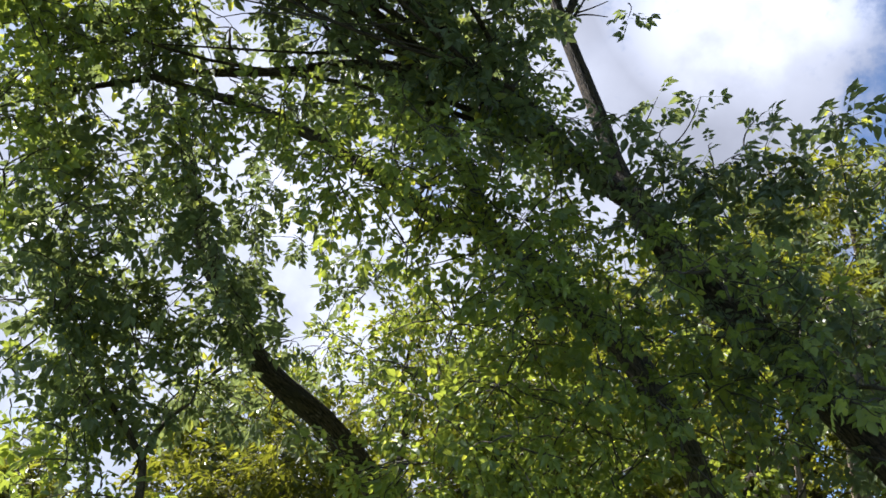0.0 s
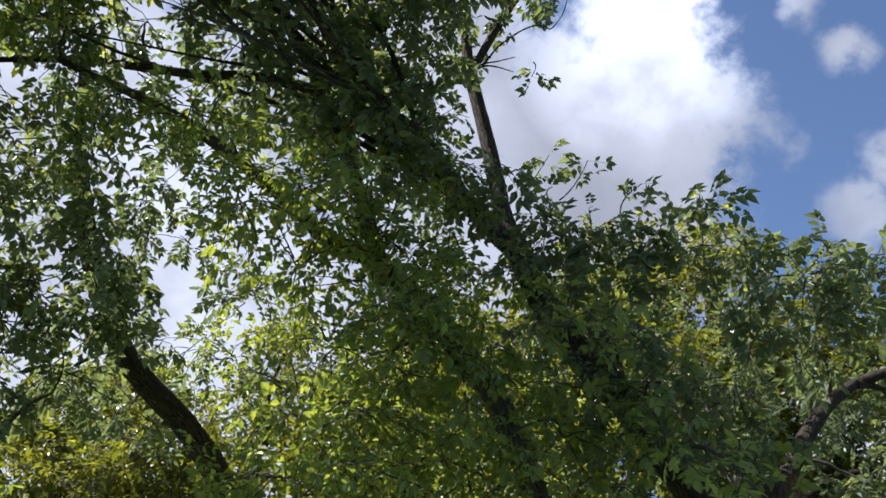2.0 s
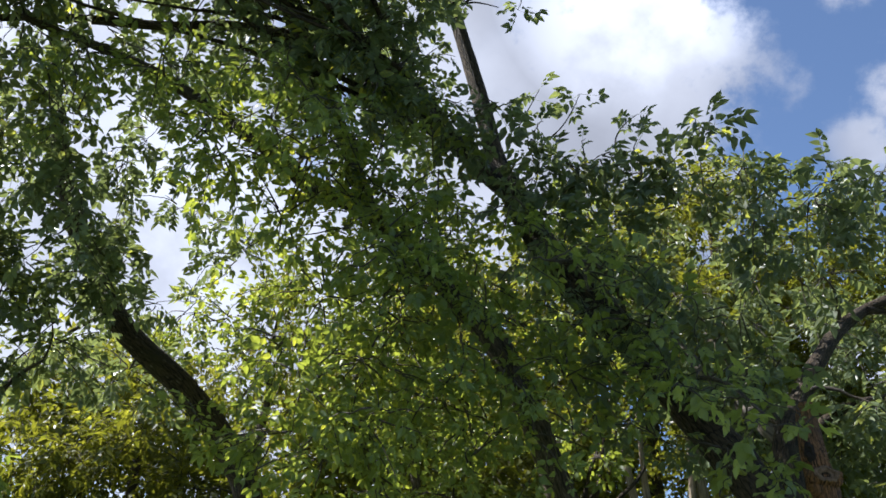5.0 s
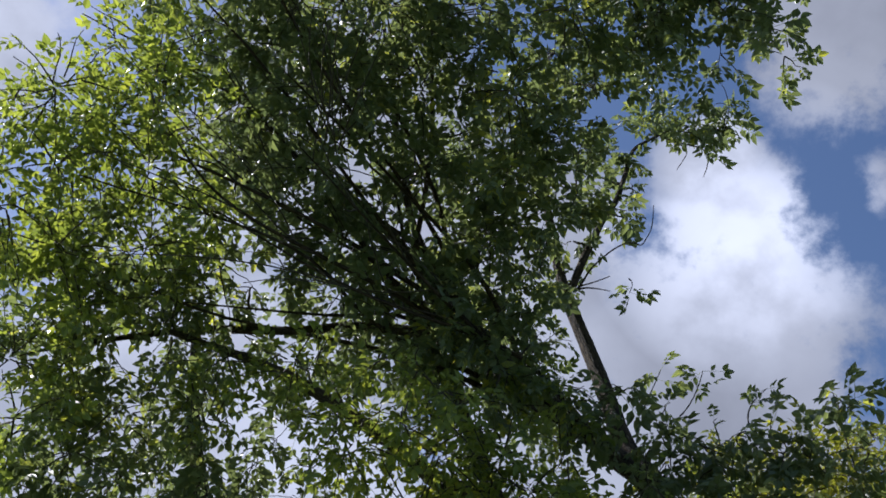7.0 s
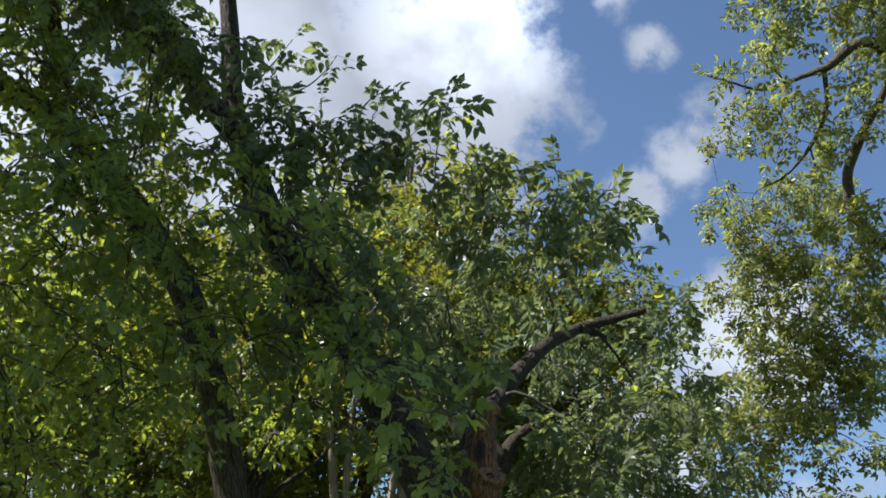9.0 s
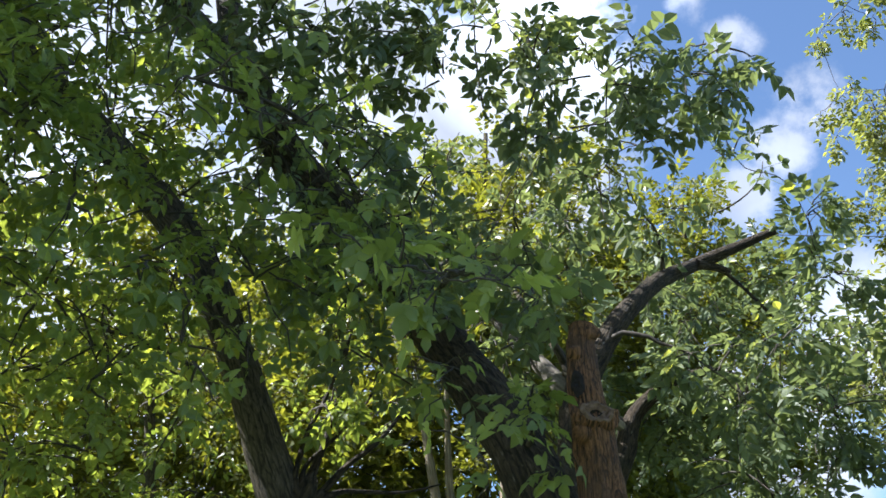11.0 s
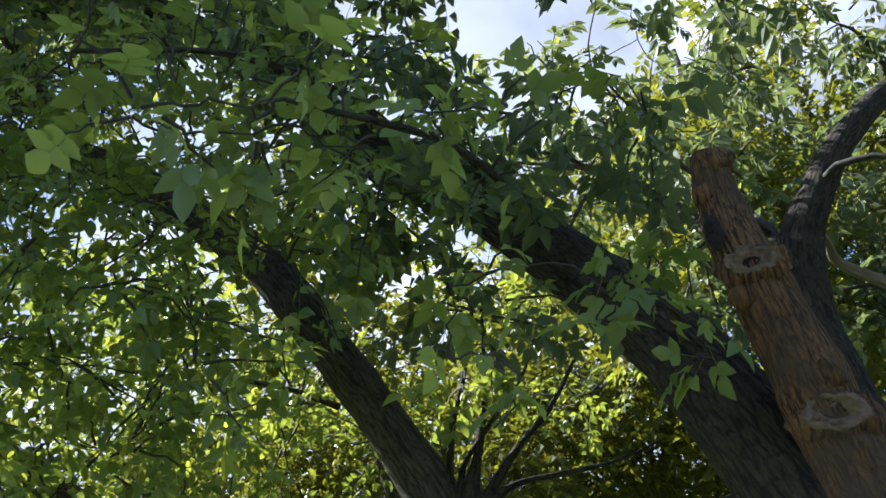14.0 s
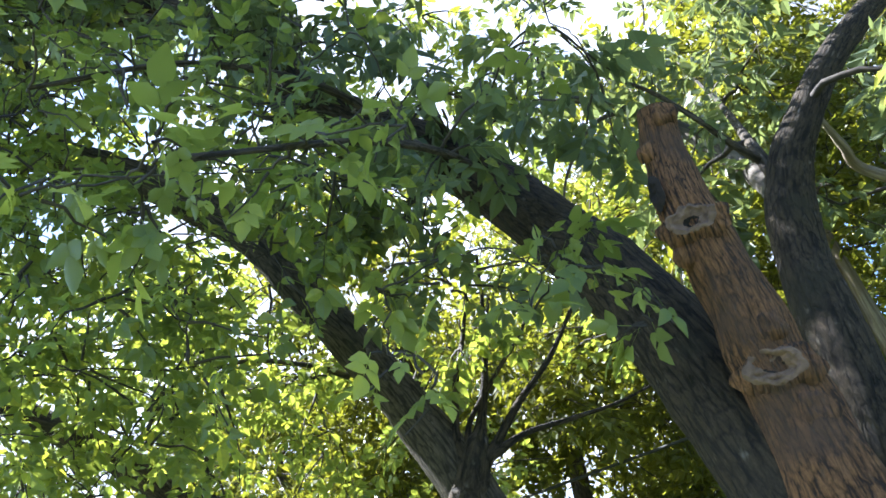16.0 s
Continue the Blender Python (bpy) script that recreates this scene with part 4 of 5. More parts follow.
STEM_A_CURL = [(0.65, 4.70, 5.90, 0.01), (0.71, 4.70, 6.00, 0.008), (0.77, 4.70, 6.12, 0.007), (0.85, 4.70, 6.23, 0.0065), (0.97, 4.70, 6.36, 0.006), (1.07, 4.70, 6.43, 0.0055), (1.14, 4.70, 6.44, 0.005), (1.19, 4.70, 6.42, 0.005), (1.25, 4.70, 6.52, 0.004), (1.30, 4.70, 6.65, 0.004), (1.34, 4.70, 6.89, 0.003)]
STEM_A_SPUR = [(0.65, 4.70, 5.91, 0.009), (0.70, 4.70, 5.96, 0.007), (0.79, 4.70, 6.00, 0.005), (0.92, 4.70, 6.07, 0.003)]
STEM_A_PEG = [(0.65, 4.70, 5.91, 0.009), (0.72, 4.70, 5.94, 0.007), (0.80, 4.70, 5.94, 0.005), (0.91, 4.70, 5.92, 0.003)]
STEM_A_DROOP = [(1.50, 4.70, 7.84, 0.009), (1.60, 4.70, 7.76, 0.008), (1.73, 4.70, 7.71, 0.007), (1.83, 4.70, 7.67, 0.006), (1.89, 4.70, 7.57, 0.005), (1.85, 4.70, 7.40, 0.004), (1.80, 4.70, 7.27, 0.003)]
STEM_A_HOOK = [(1.65, 4.70, 7.73, 0.006), (1.70, 4.70, 7.66, 0.005), (1.70, 4.70, 7.57, 0.004), (1.59, 4.70, 7.36, 0.003)]
def fan_limbs():
    """Long thin limbs that fan out from the leaning limb towards the open side, and the bare side twigs on them."""
    rng = np.random.RandomState(15)
    root = smooth_line(STEM_A_LEFT, 6)
    tips = [(-2.75, 3.3, 5.1), (-2.75, 2.9, 5.6), (-2.5, 2.6, 6.1), (-2.0, 2.3, 6.3), (-1.5, 2.2, 6.4), (-0.9, 2.1, 6.5), (-0.4, 2.1, 6.6), (-1.9, 3.2, 5.7), (-1.3, 2.9, 6.0),
            (-2.14, 2.82, 4.87), (-1.75, 2.71, 5.17), (-1.54, 2.65, 5.63), (-1.49, 3.11, 4.94), (-1.07, 2.87, 5.24), (-1.77, 3.57, 4.68), (-0.93, 3.00, 5.47)]
    limbs, twigs = [], []
    for k, tip in enumerate(tips):
        b = np.array(tip)
        s = root[(8, 10, 13, 17, 20, 23, 27, 11, 15)[k]] if k < 9 else root[6 + (5 * k) % 20]
        a = s[:3]
        n1 = a + (b - a) * 0.33 + rng.normal(size=3) * 0.12 + np.array((0, 0, 0.10))
        n2 = a + (b - a) * 0.68 + rng.normal(size=3) * 0.14 + np.array((0, 0, 0.10))
        limb = [(*a, 0.022), (*n1, 0.015), (*n2, 0.009), (*b, 0.004)]
        limbs.append(limb)
        rows = smooth_line(limb, 8)
        for j in range(5):
            p = rows[rng.randint(6, len(rows) - 1)]
            way = (b - a) / np.linalg.norm(b - a) * 0.8 + rng.normal(size=3) * 0.42
            ln = rng.uniform(0.35, 0.8)
            t = np.linspace(0, 1, 7)[:, None]
            twigs.append(p[:3] + way * ln * t + rng.normal(size=3) * 0.22 * t * t + rng.normal(size=(7, 3)) * 0.008 * t)
    for tip in ((-1.29, 2.29, 6.19), (-1.17, 2.32, 5.97), (-1.10, 2.24, 6.15), (-0.97, 2.21, 5.96), (-0.98, 2.26, 6.28), (-0.86, 2.26, 6.07), (-0.77, 2.17, 6.02), (-0.67, 2.29, 6.20), (-0.48, 2.34, 6.09)):
        a, b = np.array(tips[-1]) + rng.normal(size=3) * 0.04, np.array(tip)
        t = np.linspace(0, 1, 7)[:, None]
        twigs.append(a + (b - a) * t + rng.normal(size=3) * 0.10 * 4 * t * (1 - t))
    return limbs, np.array(twigs)


STEM_B = [(2.53, 3.84, -0.05, 0.165), (2.50, 3.89, 0.8, 0.138), (2.43, 3.97, 1.6, 0.112), (2.395, 3.995, 1.97, 0.097), (2.378, 4.0, 2.145, 0.086), (2.365, 3.985, 2.33, 0.072), (2.34, 3.965, 2.52, 0.067), (2.335, 3.99, 2.70, 0.058), (2.35, 4.0, 2.86, 0.048)]
STEM_C = [(2.50, 4.40, -0.05, 0.13), (2.58, 4.60, 1.2, 0.11), (2.62, 4.70, 2.11, 0.098), (2.66, 4.85, 2.69, 0.088), (2.74, 4.90, 3.0, 0.078), (2.90, 4.97, 3.25, 0.064), (3.12, 5.10, 3.52, 0.056),
          (3.45, 5.35, 3.85, 0.052), (3.78, 5.60, 4.10, 0.048), (4.01, 5.66, 4.24, 0.042), (4.39, 5.41, 4.38, 0.026)]
STEM_C_STUB = [(3.92, 5.64, 4.19, 0.034), (4.08, 5.68, 4.21, 0.028), (4.20, 5.70, 4.20, 0.022)]
STEM_C_HANG = [(4.16, 5.70, 4.20, 0.014), (4.30, 5.68, 4.05, 0.011), (4.45, 5.65, 3.85, 0.008)]
STEM_C_LEFT = [(2.70, 4.93, 2.93, 0.054), (2.71, 5.40, 3.28, 0.048), (2.665, 5.85, 3.68, 0.043), (2.544, 6.03, 4.00, 0.036), (2.371, 5.916, 4.137, 0.029), (2.13, 5.75, 4.19, 0.018), (1.75, 5.85, 4.42, 0.007)]
STEM_C_DEAD = [(2.34, 5.89, 4.14, 0.014), (2.15, 5.45, 3.83, 0.010), (2.00, 5.32, 3.58, 0.007), (1.93, 5.25, 3.38, 0.004)]
STEM_C_SPIKE = [(2.22, 5.81, 4.17, 0.012), (2.02, 5.60, 4.20, 0.009), (1.80, 5.45, 4.16, 0.006), (1.60, 5.30, 4.20, 0.004)]
STEM_C_TWIG = [(2.70, 4.92, 2.98, 0.030), (2.697, 5.066, 3.204, 0.023), (2.727, 5.42, 3.517, 0.019), (2.76, 5.90, 3.97, 0.015), (2.769, 6.229, 4.274, 0.011), (2.72, 6.50, 4.70, 0.006)]
STEM_C_THIN = [(2.727, 5.087, 3.065, 0.022), (2.695, 5.010, 3.118, 0.017), (2.616, 4.927, 3.191, 0.014), (2.509, 4.895, 3.368, 0.011), (2.390, 4.903, 3.555, 0.008), (2.181, 4.892, 3.750, 0.005)]
STEM_D = [(3.45, 6.40, -0.05, 0.12), (3.46, 6.40, 1.4, 0.10), (3.50, 6.40, 2.68, 0.085), (3.66, 6.40, 3.15, 0.074), (3.76, 6.40, 3.40, 0.058), (3.93, 6.30, 3.57, 0.045), (4.07, 6.20, 3.64, 0.034), (4.36, 6.10, 3.69, 0.020)]
SPROUT_B = [(1.84, 4.45, 3.05, 0.016), (1.82, 4.05, 2.98, 0.012), (1.74, 3.55, 2.78, 0.009), (1.60, 3.00, 2.48, 0.005)]
SPROUT_C = [(2.16, 4.12, 2.42, 0.012), (2.14, 3.98, 2.46, 0.009), (2.06, 3.80, 2.44, 0.005)]
SPROUT_A = [(1.62, 4.45, 3.30, 0.016), (1.45, 4.1, 3.45, 0.013), (1.2, 3.7, 3.4, 0.010), (0.9, 3.4, 3.25, 0.006)]


def knot(parent, at, normal, radius, seed, name="knot", mat=None, label="pale healed branch scar with a dark slot", long=1.0, lift=0.75):
    """A grown-over branch scar: rolled lips round a sunken core with a dark slot, set into the stem."""
    r = np.random.RandomState(seed)
    prof = [(1.70, -0.80), (1.40, -0.15), (1.16, 0.22), (0.98, 0.34), (0.86, 0.28), (0.78, 0.06), (0.70, 0.0), (0.60, 0.03), (0.50, -0.02), (0.40, -0.10), (0.30, -0.20), (0.18, -0.55), (0.02, -0.70)]
    n = Vector(normal).normalized()
    m = n.to_track_quat("Z", "Y").to_matrix()
    sides = 48
    verts, quads = [], []
    wob = r.uniform(0, 6, 3)
    for k, (a, h) in enumerate(prof):
        for s in range(sides):
            t = 2 * math.pi * s / sides
            c, d = math.cos(t), math.sin(t)
            g = 1 + 0.10 * math.sin(2 * t + wob[0]) + 0.06 * math.sin(5 * t + wob[1]) + 0.12 * noise.noise(Vector((c * 2.5, d * 2.5, k * 0.5 + seed)))
            g2 = h + 0.42 * noise.noise(Vector((c * a * 3, d * a * 3, seed * 2.3))) + 0.16 * noise.noise(Vector((c * a * 9, d * a * 9, seed)))
            slim = 1.0 if a > 0.5 else 0.25 + 1.5 * a
            verts.append(Vector(at) + m @ Vector((c * a * g * 1.2, d * a * g * 0.85 * long * slim, g2 * lift)) * radius)
    for k in range(len(prof) - 1):
        for s in range(sides):
            s2 = (s + 1) % sides
            quads.append((k * sides + s, k * sides + s2, (k + 1) * sides + s2, (k + 1) * sides + s))
    co = np.array([tuple(v) for v in verts])
    me = mesh_of(name, co, quads, mat or CUT_WOOD, co[:, (0, 2)])
    me.materials.append(ROT)
    me.materials.append(BARK_RED)
    inner = (len(prof) - 4) * sides
    me.polygons.foreach_set("material_index", [1 if i >= inner else 2 if i < 2 * sides and mat is None else 0 for i in range(len(me.polygons))])
    return under(new(name, me), parent, label)


def burl(parent, at, radius, seed):
    """A rounded swelling of the bark."""
    bm = bmesh.new()
    bmesh.ops.create_icosphere(bm, subdivisions=4, radius=radius)
    for v in bm.verts:
        v.co *= 1 + 0.35 * noise.noise(v.co * 30 + Vector((seed, 0, 0)))
        v.co += Vector(at)
    me = bpy.data.meshes.new("burl")
    bm.to_mesh(me)
    bm.free()
    me.polygons.foreach_set("use_smooth", [True] * len(me.polygons))
    lay = me.uv_layers.new(name="grain")
    co = [me.vertices[k.vertex_index].co for k in me.loops]
    lay.data.foreach_set("uv", [c for p in co for c in (p.x, p.z)])
    me.materials.append(BARK_RED)
    return under(new("burl", me), parent, "rounded bark swelling")


def spray_leaf(k):
    """A feathered leaf of five broad toothed blades, for the sprays close by."""
    r = np.random.RandomState(900 + k)
    v, q, n = [], [], 0

    def blade(length, width, turn, at):
        nonlocal n
        rows, bend = 7, r.uniform(0.1, 0.4)
        for i in range(rows):
            f = i / (rows - 1)
            w = 0.5 * width * math.sin(math.pi * (0.04 + 0.96 * f) ** 0.8) * (1 + 0.12 * (i % 2)) + 0.004
            z = -bend * f * f * length
            c = turned(np.array([(-w, f * length, z + 0.3 * w), (0, f * length, z), (w, f * length, z + 0.3 * w)]), turn)
            v.append(c + np.array(at))
        for i in range(rows - 1):
            a = n + 3 * i
            q.extend([(a, a + 1, a + 4, a + 3), (a + 1, a + 2, a + 5, a + 4)])
        n += 3 * rows

    for i in range(1 + k % 2):
        y = 0.44 - 0.24 * i
        for side in (-1, 1):
            blade(0.42 * r.uniform(0.85, 1.1), 0.25, -side * radians(r.uniform(45, 70)), (0, y, -0.1 * y))
    blade(0.50, 0.31, r.uniform(-0.2, 0.2), (0, 0.60, -0.07))
    v.append(np.array([(-0.008, 0, 0), (0.008, 0, 0), (0.006, 0.62, -0.07), (-0.006, 0.62, -0.07)]))
    q.append((n, n + 1, n + 2, n + 3))
    return mesh_of("leaf", np.vstack(v), q, LEAF_ONE)


def near_sprays(tree):
    """Low leafy sprouts of the leaning stem, hanging close by: each leaf is a part."""
    rng = np.random.RandomState(61)
    bl, br = limbs_to(rng, line_skeleton(SPROUT_A, SPROUT_B, SPROUT_C, STEM_A[4:9]), NEAR_SPRAYS, 0.006)
    tl, tr, places, ways, sizes = foliage(rng, NEAR_SPRAYS, 0.105, 0.7, 0.7, 0.08, 2)
    v1, q1 = tubes(bl, br, 6)
    v2, q2 = tubes(tl, tr * 0.7, 3)
    me = mesh_of("sprout_growth", np.vstack([v1, v2]), np.vstack([q1, q2 + len(v1)]), TWIG)
    under(new("sprout_growth", me), tree, "thin drooping twigs of the sprouts", "stuff")
    shapes = [spray_leaf(k) for k in range(4)]
    up = rng.normal(size=(len(places), 3)) * 0.4 + np.array((0, 0, 1.0))
    fr = frames(ways, up)
    order = np.argsort(((places - np.array((2.2, 2.4, 1.9))) ** 2).sum(1))
    base = Vector(tree.location)
    for j in order[:300]:
        ob = new("leaf", shapes[rng.randint(4)])
        ob.parent = tree
        m = Matrix([list(c) + [0] for c in fr[j].T] + [[0, 0, 0, 1]])
        ob.matrix_basis = Matrix.Translation(Vector(places[j]) - base) @ m @ Matrix.Scale(sizes[j], 4)
    rest = order[300:]
    if len(rest):
        me = leaves_mesh("sprout_leaves", rng, places[rest], ways[rest], sizes[rest], BROAD, LEAF_MID)
        under(new("sprout_leaves", me), tree, "broad green leaves on drooping sprouts", "stuff")


TOP_SPRAYS = [
    ((1.22, 4.50, 4.70), (1.43, 4.54, 5.09)), ((1.06, 4.70, 6.05), (1.01, 4.51, 5.74)), ((2.02, 4.10, 3.90), (1.95, 3.94, 4.50)), ((2.05, 4.05, 4.05), (2.22, 3.98, 4.36)),
    ((2.45, 4.60, 4.15), (3.03, 4.48, 4.58)), ((2.60, 4.50, 4.20), (3.38, 4.30, 4.37)), ((3.55, 4.75, 4.00), (3.85, 4.70, 4.35)), ((1.60, 4.40, 4.60), (1.78, 4.45, 4.90)), ((1.00, 4.55, 4.75), (1.12, 4.40, 4.98)),
]


def top_sprays(tree):
    """Leafy shoot tips that stand out of the crown, each a thin stalk with a tuft of feathered leaves."""
    rng = np.random.RandomState(77)
    lines, places, ways, sizes = [], [], [], []
    for root, tip in TOP_SPRAYS:
        a, b = np.array(root), np.array(tip)
        t = np.linspace(0, 1, 9)[:, None]
        line = a + (b - a) * t + rng.normal(size=3) * 0.04 * 4 * t * (1 - t)
        lines.append(line)
        turn = rng.uniform(0, 6.3)
        for j, f in enumerate((5, 6, 7, 7, 8, 8)):
            turn += 2.4
            places.append(line[f])
            ways.append((math.cos(turn), math.sin(turn) * 0.8, rng.uniform(-0.5, 0.35)))
            sizes.append(rng.uniform(0.15, 0.21))
    v, q = tubes(lines, np.tile(np.linspace(0.006, 0.0025, 9), (len(lines), 1)), 5)
    under(new("shoot_growth", mesh_of("shoot_growth", v, q, TWIG)), tree, "thin dark shoots above the crown", "stuff")
    me = leaves_mesh("shoot_leaves", rng, np.array(places), np.array(ways), np.array(sizes), [pinnate(3, 21, 1.3), pinnate(2, 22, 1.4), pinnate(3, 23, 1.4)], LEAF_ASH)
    under(new("shoot_leaves", me), tree, "dark feathered leaves against the sky", "stuff")


def build_clump_tree():
    tree = thing("ash_tree", "old many-stemmed tree with dark leaning stems and one broken reddish stem", "tree", (2.5, 4.1, 0))
    rng = np.random.RandomState(11)
    for name, pts, mat, lab, seed in (
        ("trunk", STEM_A, BARK_DARK, "dark furrowed leaning stem", 1.0), ("trunk", STEM_C, BARK_DARK, "dark curved stem", 3.0), 
        ("limb", STEM_A_LEFT, BARK_DARK, "", 5.0), ("limb", STEM_A_UP, BARK_DARK, "", 6.0), ("limb", STEM_A_LOW, BARK_DARK, "", 6.2), ("limb", STEM_A_MID, BARK_DARK, "", 6.4), ("limb", STEM_A_SIDE, BARK_DARK, "", 6.6), ("limb", STEM_A_CURL, BARK_DARK, "", 6.7), ("limb", STEM_A_SPUR, BARK_DARK, "", 6.71), ("limb", STEM_A_PEG, BARK_DARK, "", 6.72), ("limb", STEM_A_DROOP, BARK_DARK, "", 6.73), ("limb", STEM_A_HOOK, BARK_DARK, "", 6.74),
        ("limb", STEM_C_HANG, BARK_DARK, "", 7.2), ("sprout", SPROUT_A, BARK_GREY, "", 9.5), ("sprout", SPROUT_B, BARK_GREY, "", 9.6), ("sprout", SPROUT_C, BARK_GREY, "", 9.7), ("limb", STEM_C_STUB, BARK_DARK, "short broken limb", 7.0),
        ("limb", STEM_C_LEFT, BARK_DEAD, "pale grey dead limb", 8.0), ("limb", STEM_C_TWIG, BARK_GREY, "", 9.0), ("limb", STEM_C_THIN, BARK_GREY, "", 9.3), ("limb", STEM_C_DEAD, BARK_GREY, "", 9.1), ("limb", STEM_C_SPIKE, BARK_GREY, "", 9.2)):
        under(new(name, stem_mesh(name, pts, mat, seed=seed)), tree, lab)
    fan, side = fan_limbs()
    v, q = tubes(side, np.tile(np.linspace(0.0055, 0.0022, 7), (len(side), 1)), 5)
    under(new("side_growth", mesh_of("side_growth", v, q, TWIG)), tree, "bare dark side twigs", "stuff")
    for k, pts in enumerate(fan):
        under(new("limb", stem_mesh("limb", pts, BARK_DARK, sides=8, steps=6, seed=20.0 + k)), tree)
    stump = under(new("broken_trunk", stem_mesh("broken_trunk", STEM_B, BARK_RED, lumps=0.24, seed=2.0, sides=30, steps=16)), tree, "reddish-brown broken stem with bare patches")
    knot(stump, (2.379, 3.918, 2.122), (-0.15, -1, 0.1), 0.044, 1)
    knot(stump, (2.332, 3.889, 2.490), (-0.15, -1, 0.15), 0.040, 2)
    knot(stump, (2.278, 3.914, 2.60), (-0.72, -0.7, 0.1), 0.013, 3, "hollow", ROT, "dark rotten hollow in the bark", 2.7, 0.5)
    burl(stump, (2.305, 3.965, 2.735), 0.032, 4.0)
    burl(stump, (2.400, 3.935, 2.21), 0.036, 5.0)
    burl(stump, (2.300, 3.935, 2.43), 0.034, 6.0)
    burl(stump, (2.425, 3.95, 2.02), 0.045, 7.0)
    burl(stump, (2.365, 3.970, 2.82), 0.036, 9.0)
    wood = line_skeleton(STEM_A[5:], STEM_A_LEFT, STEM_A_LOW, STEM_A_MID, STEM_A_UP, STEM_A_SIDE, STEM_A_DROOP, STEM_C[3:], STEM_C_HANG, STEM_C_TWIG, *fan)
    crown(tree, rng, wood, ASH_HIGH + CLUMP_CROWN + CLUMP_RIGHT, LEAF_ASH, ASHEN, 0.19, 1.35, 0.75, 0.018, 0.075)
    near_sprays(tree)
    top_sprays(tree)
    return tree


# ---------------------------------------------------------------- the middle tree and the one beyond on the left
STEM_M = [(1.54, 4.88, -0.05, 0.15), (1.50, 4.87, 1.2, 0.115), (1.425, 4.84, 2.1, 0.098), (1.26, 4.80, 2.56, 0.083), (1.06, 4.63, 2.97, 0.078), (0.87, 4.60, 3.31, 0.08), (0.68, 4.57, 3.52, 0.076),
          (0.44, 4.50, 3.74, 0.070), (0.08, 4.40, 3.99, 0.062), (-0.23, 4.40, 4.10, 0.054), (-0.55, 4.30, 4.30, 0.044), (-1.2, 4.1, 4.6, 0.032), (-1.9, 4.0, 4.8, 0.018)]
STEM_M_UP = [(0.10, 4.41, 3.98, 0.050), (-0.10, 4.40, 4.5, 0.042), (-0.4, 4.3, 5.1, 0.032), (-0.9, 4.1, 5.8, 0.018)]
SPROUT_1 = [(1.375, 4.783, 2.172, 0.075), (1.428, 4.790, 2.305, 0.060), (1.454, 4.808, 2.387, 0.045), (1.475, 4.844, 2.467, 0.020), (1.525, 4.856, 2.629, 0.013), (1.569, 4.882, 2.865, 0.008), (1.600, 4.880, 3.114, 0.005)]
SPROUT_2 = [(1.471, 4.795, 2.331, 0.030), (1.522, 4.825, 2.389, 0.018), (1.617, 4.865, 2.507, 0.014), (1.760, 4.899, 2.641, 0.010), (1.883, 4.954, 2.818, 0.006)]
SPROUT_3 = [(1.408, 4.774, 2.346, 0.024), (1.399, 4.780, 2.428, 0.014), (1.438, 4.783, 2.618, 0.011), (1.512, 4.783, 2.806, 0.008), (1.590, 4.783, 3.075, 0.005)]
SPROUT_4 = [(1.482, 4.796, 2.338, 0.020), (1.612, 4.893, 2.408, 0.011), (1.754, 5.014, 2.442, 0.009), (1.930, 5.129, 2.480, 0.006), (2.126, 5.272, 2.562, 0.004)]
SPROUT_5 = [(1.428, 4.781, 2.342, 0.020), (1.443, 4.830, 2.484, 0.010), (1.570, 4.864, 2.637, 0.008), (1.687, 4.936, 2.794, 0.006), (1.774, 4.975, 2.987, 0.004)]
SPROUT_6 = [(1.058, 4.761, 2.763, 0.014), (0.910, 4.716, 2.845, 0.010), (0.705, 4.638, 2.905, 0.008), (0.457, 4.609, 2.904, 0.005)]
STEM_L = [(-0.45, 6.25, -0.05, 0.17), (-0.47, 6.20, 1.4, 0.14), (-0.53, 6.20, 2.49, 0.105), (-0.68, 6.20, 2.89, 0.096), (-1.04, 6.02, 3.31, 0.088), (-1.52, 5.8, 3.69, 0.082), (-1.82, 5.6, 4.15, 0.075),
          (-1.96, 5.4, 4.5, 0.070), (-2.1, 5.2, 5.0, 0.050), (-2.2, 5.0, 5.6, 0.028)]
STEM_L_RIGHT = [(-0.62, 6.20, 2.78, 0.040), (-0.56, 6.20, 3.02, 0.034), (-0.52, 6.30, 3.43, 0.024), (-0.56, 6.30, 3.73, 0.017), (-0.45, 6.2, 4.3, 0.008)]
SAPLING = [(-1.88, 5.0, -0.05, 0.035), (-1.90, 5.0, 1.5, 0.030), (-1.91, 5.0, 2.65, 0.026), (-2.01, 5.0, 2.91, 0.021), (-2.22, 5.0, 3.18, 0.016), (-2.44, 5.0, 3.55, 0.008)]
SAPLING_FORK = [(-1.95, 5.0, 2.78, 0.018), (-1.84, 5.0, 3.02, 0.014), (-1.70, 5.0, 3.15, 0.008)]
PALE_1 = [(2.98, 7.5, -0.05, 0.075), (2.96, 7.5, 1.2, 0.062), (2.93, 7.5, 2.17, 0.054), (2.79, 7.5, 2.60, 0.046), (2.66, 7.5, 2.96, 0.040), (2.5, 7.5, 3.8, 0.02)]
PALE_2 = [(2.95, 7.5, 1.9, 0.045), (2.94, 7.48, 2.3, 0.042), (2.85, 7.48, 2.70, 0.038), (2.75, 7.48, 3.01, 0.034), (2.72, 7.5, 3.9, 0.015)]
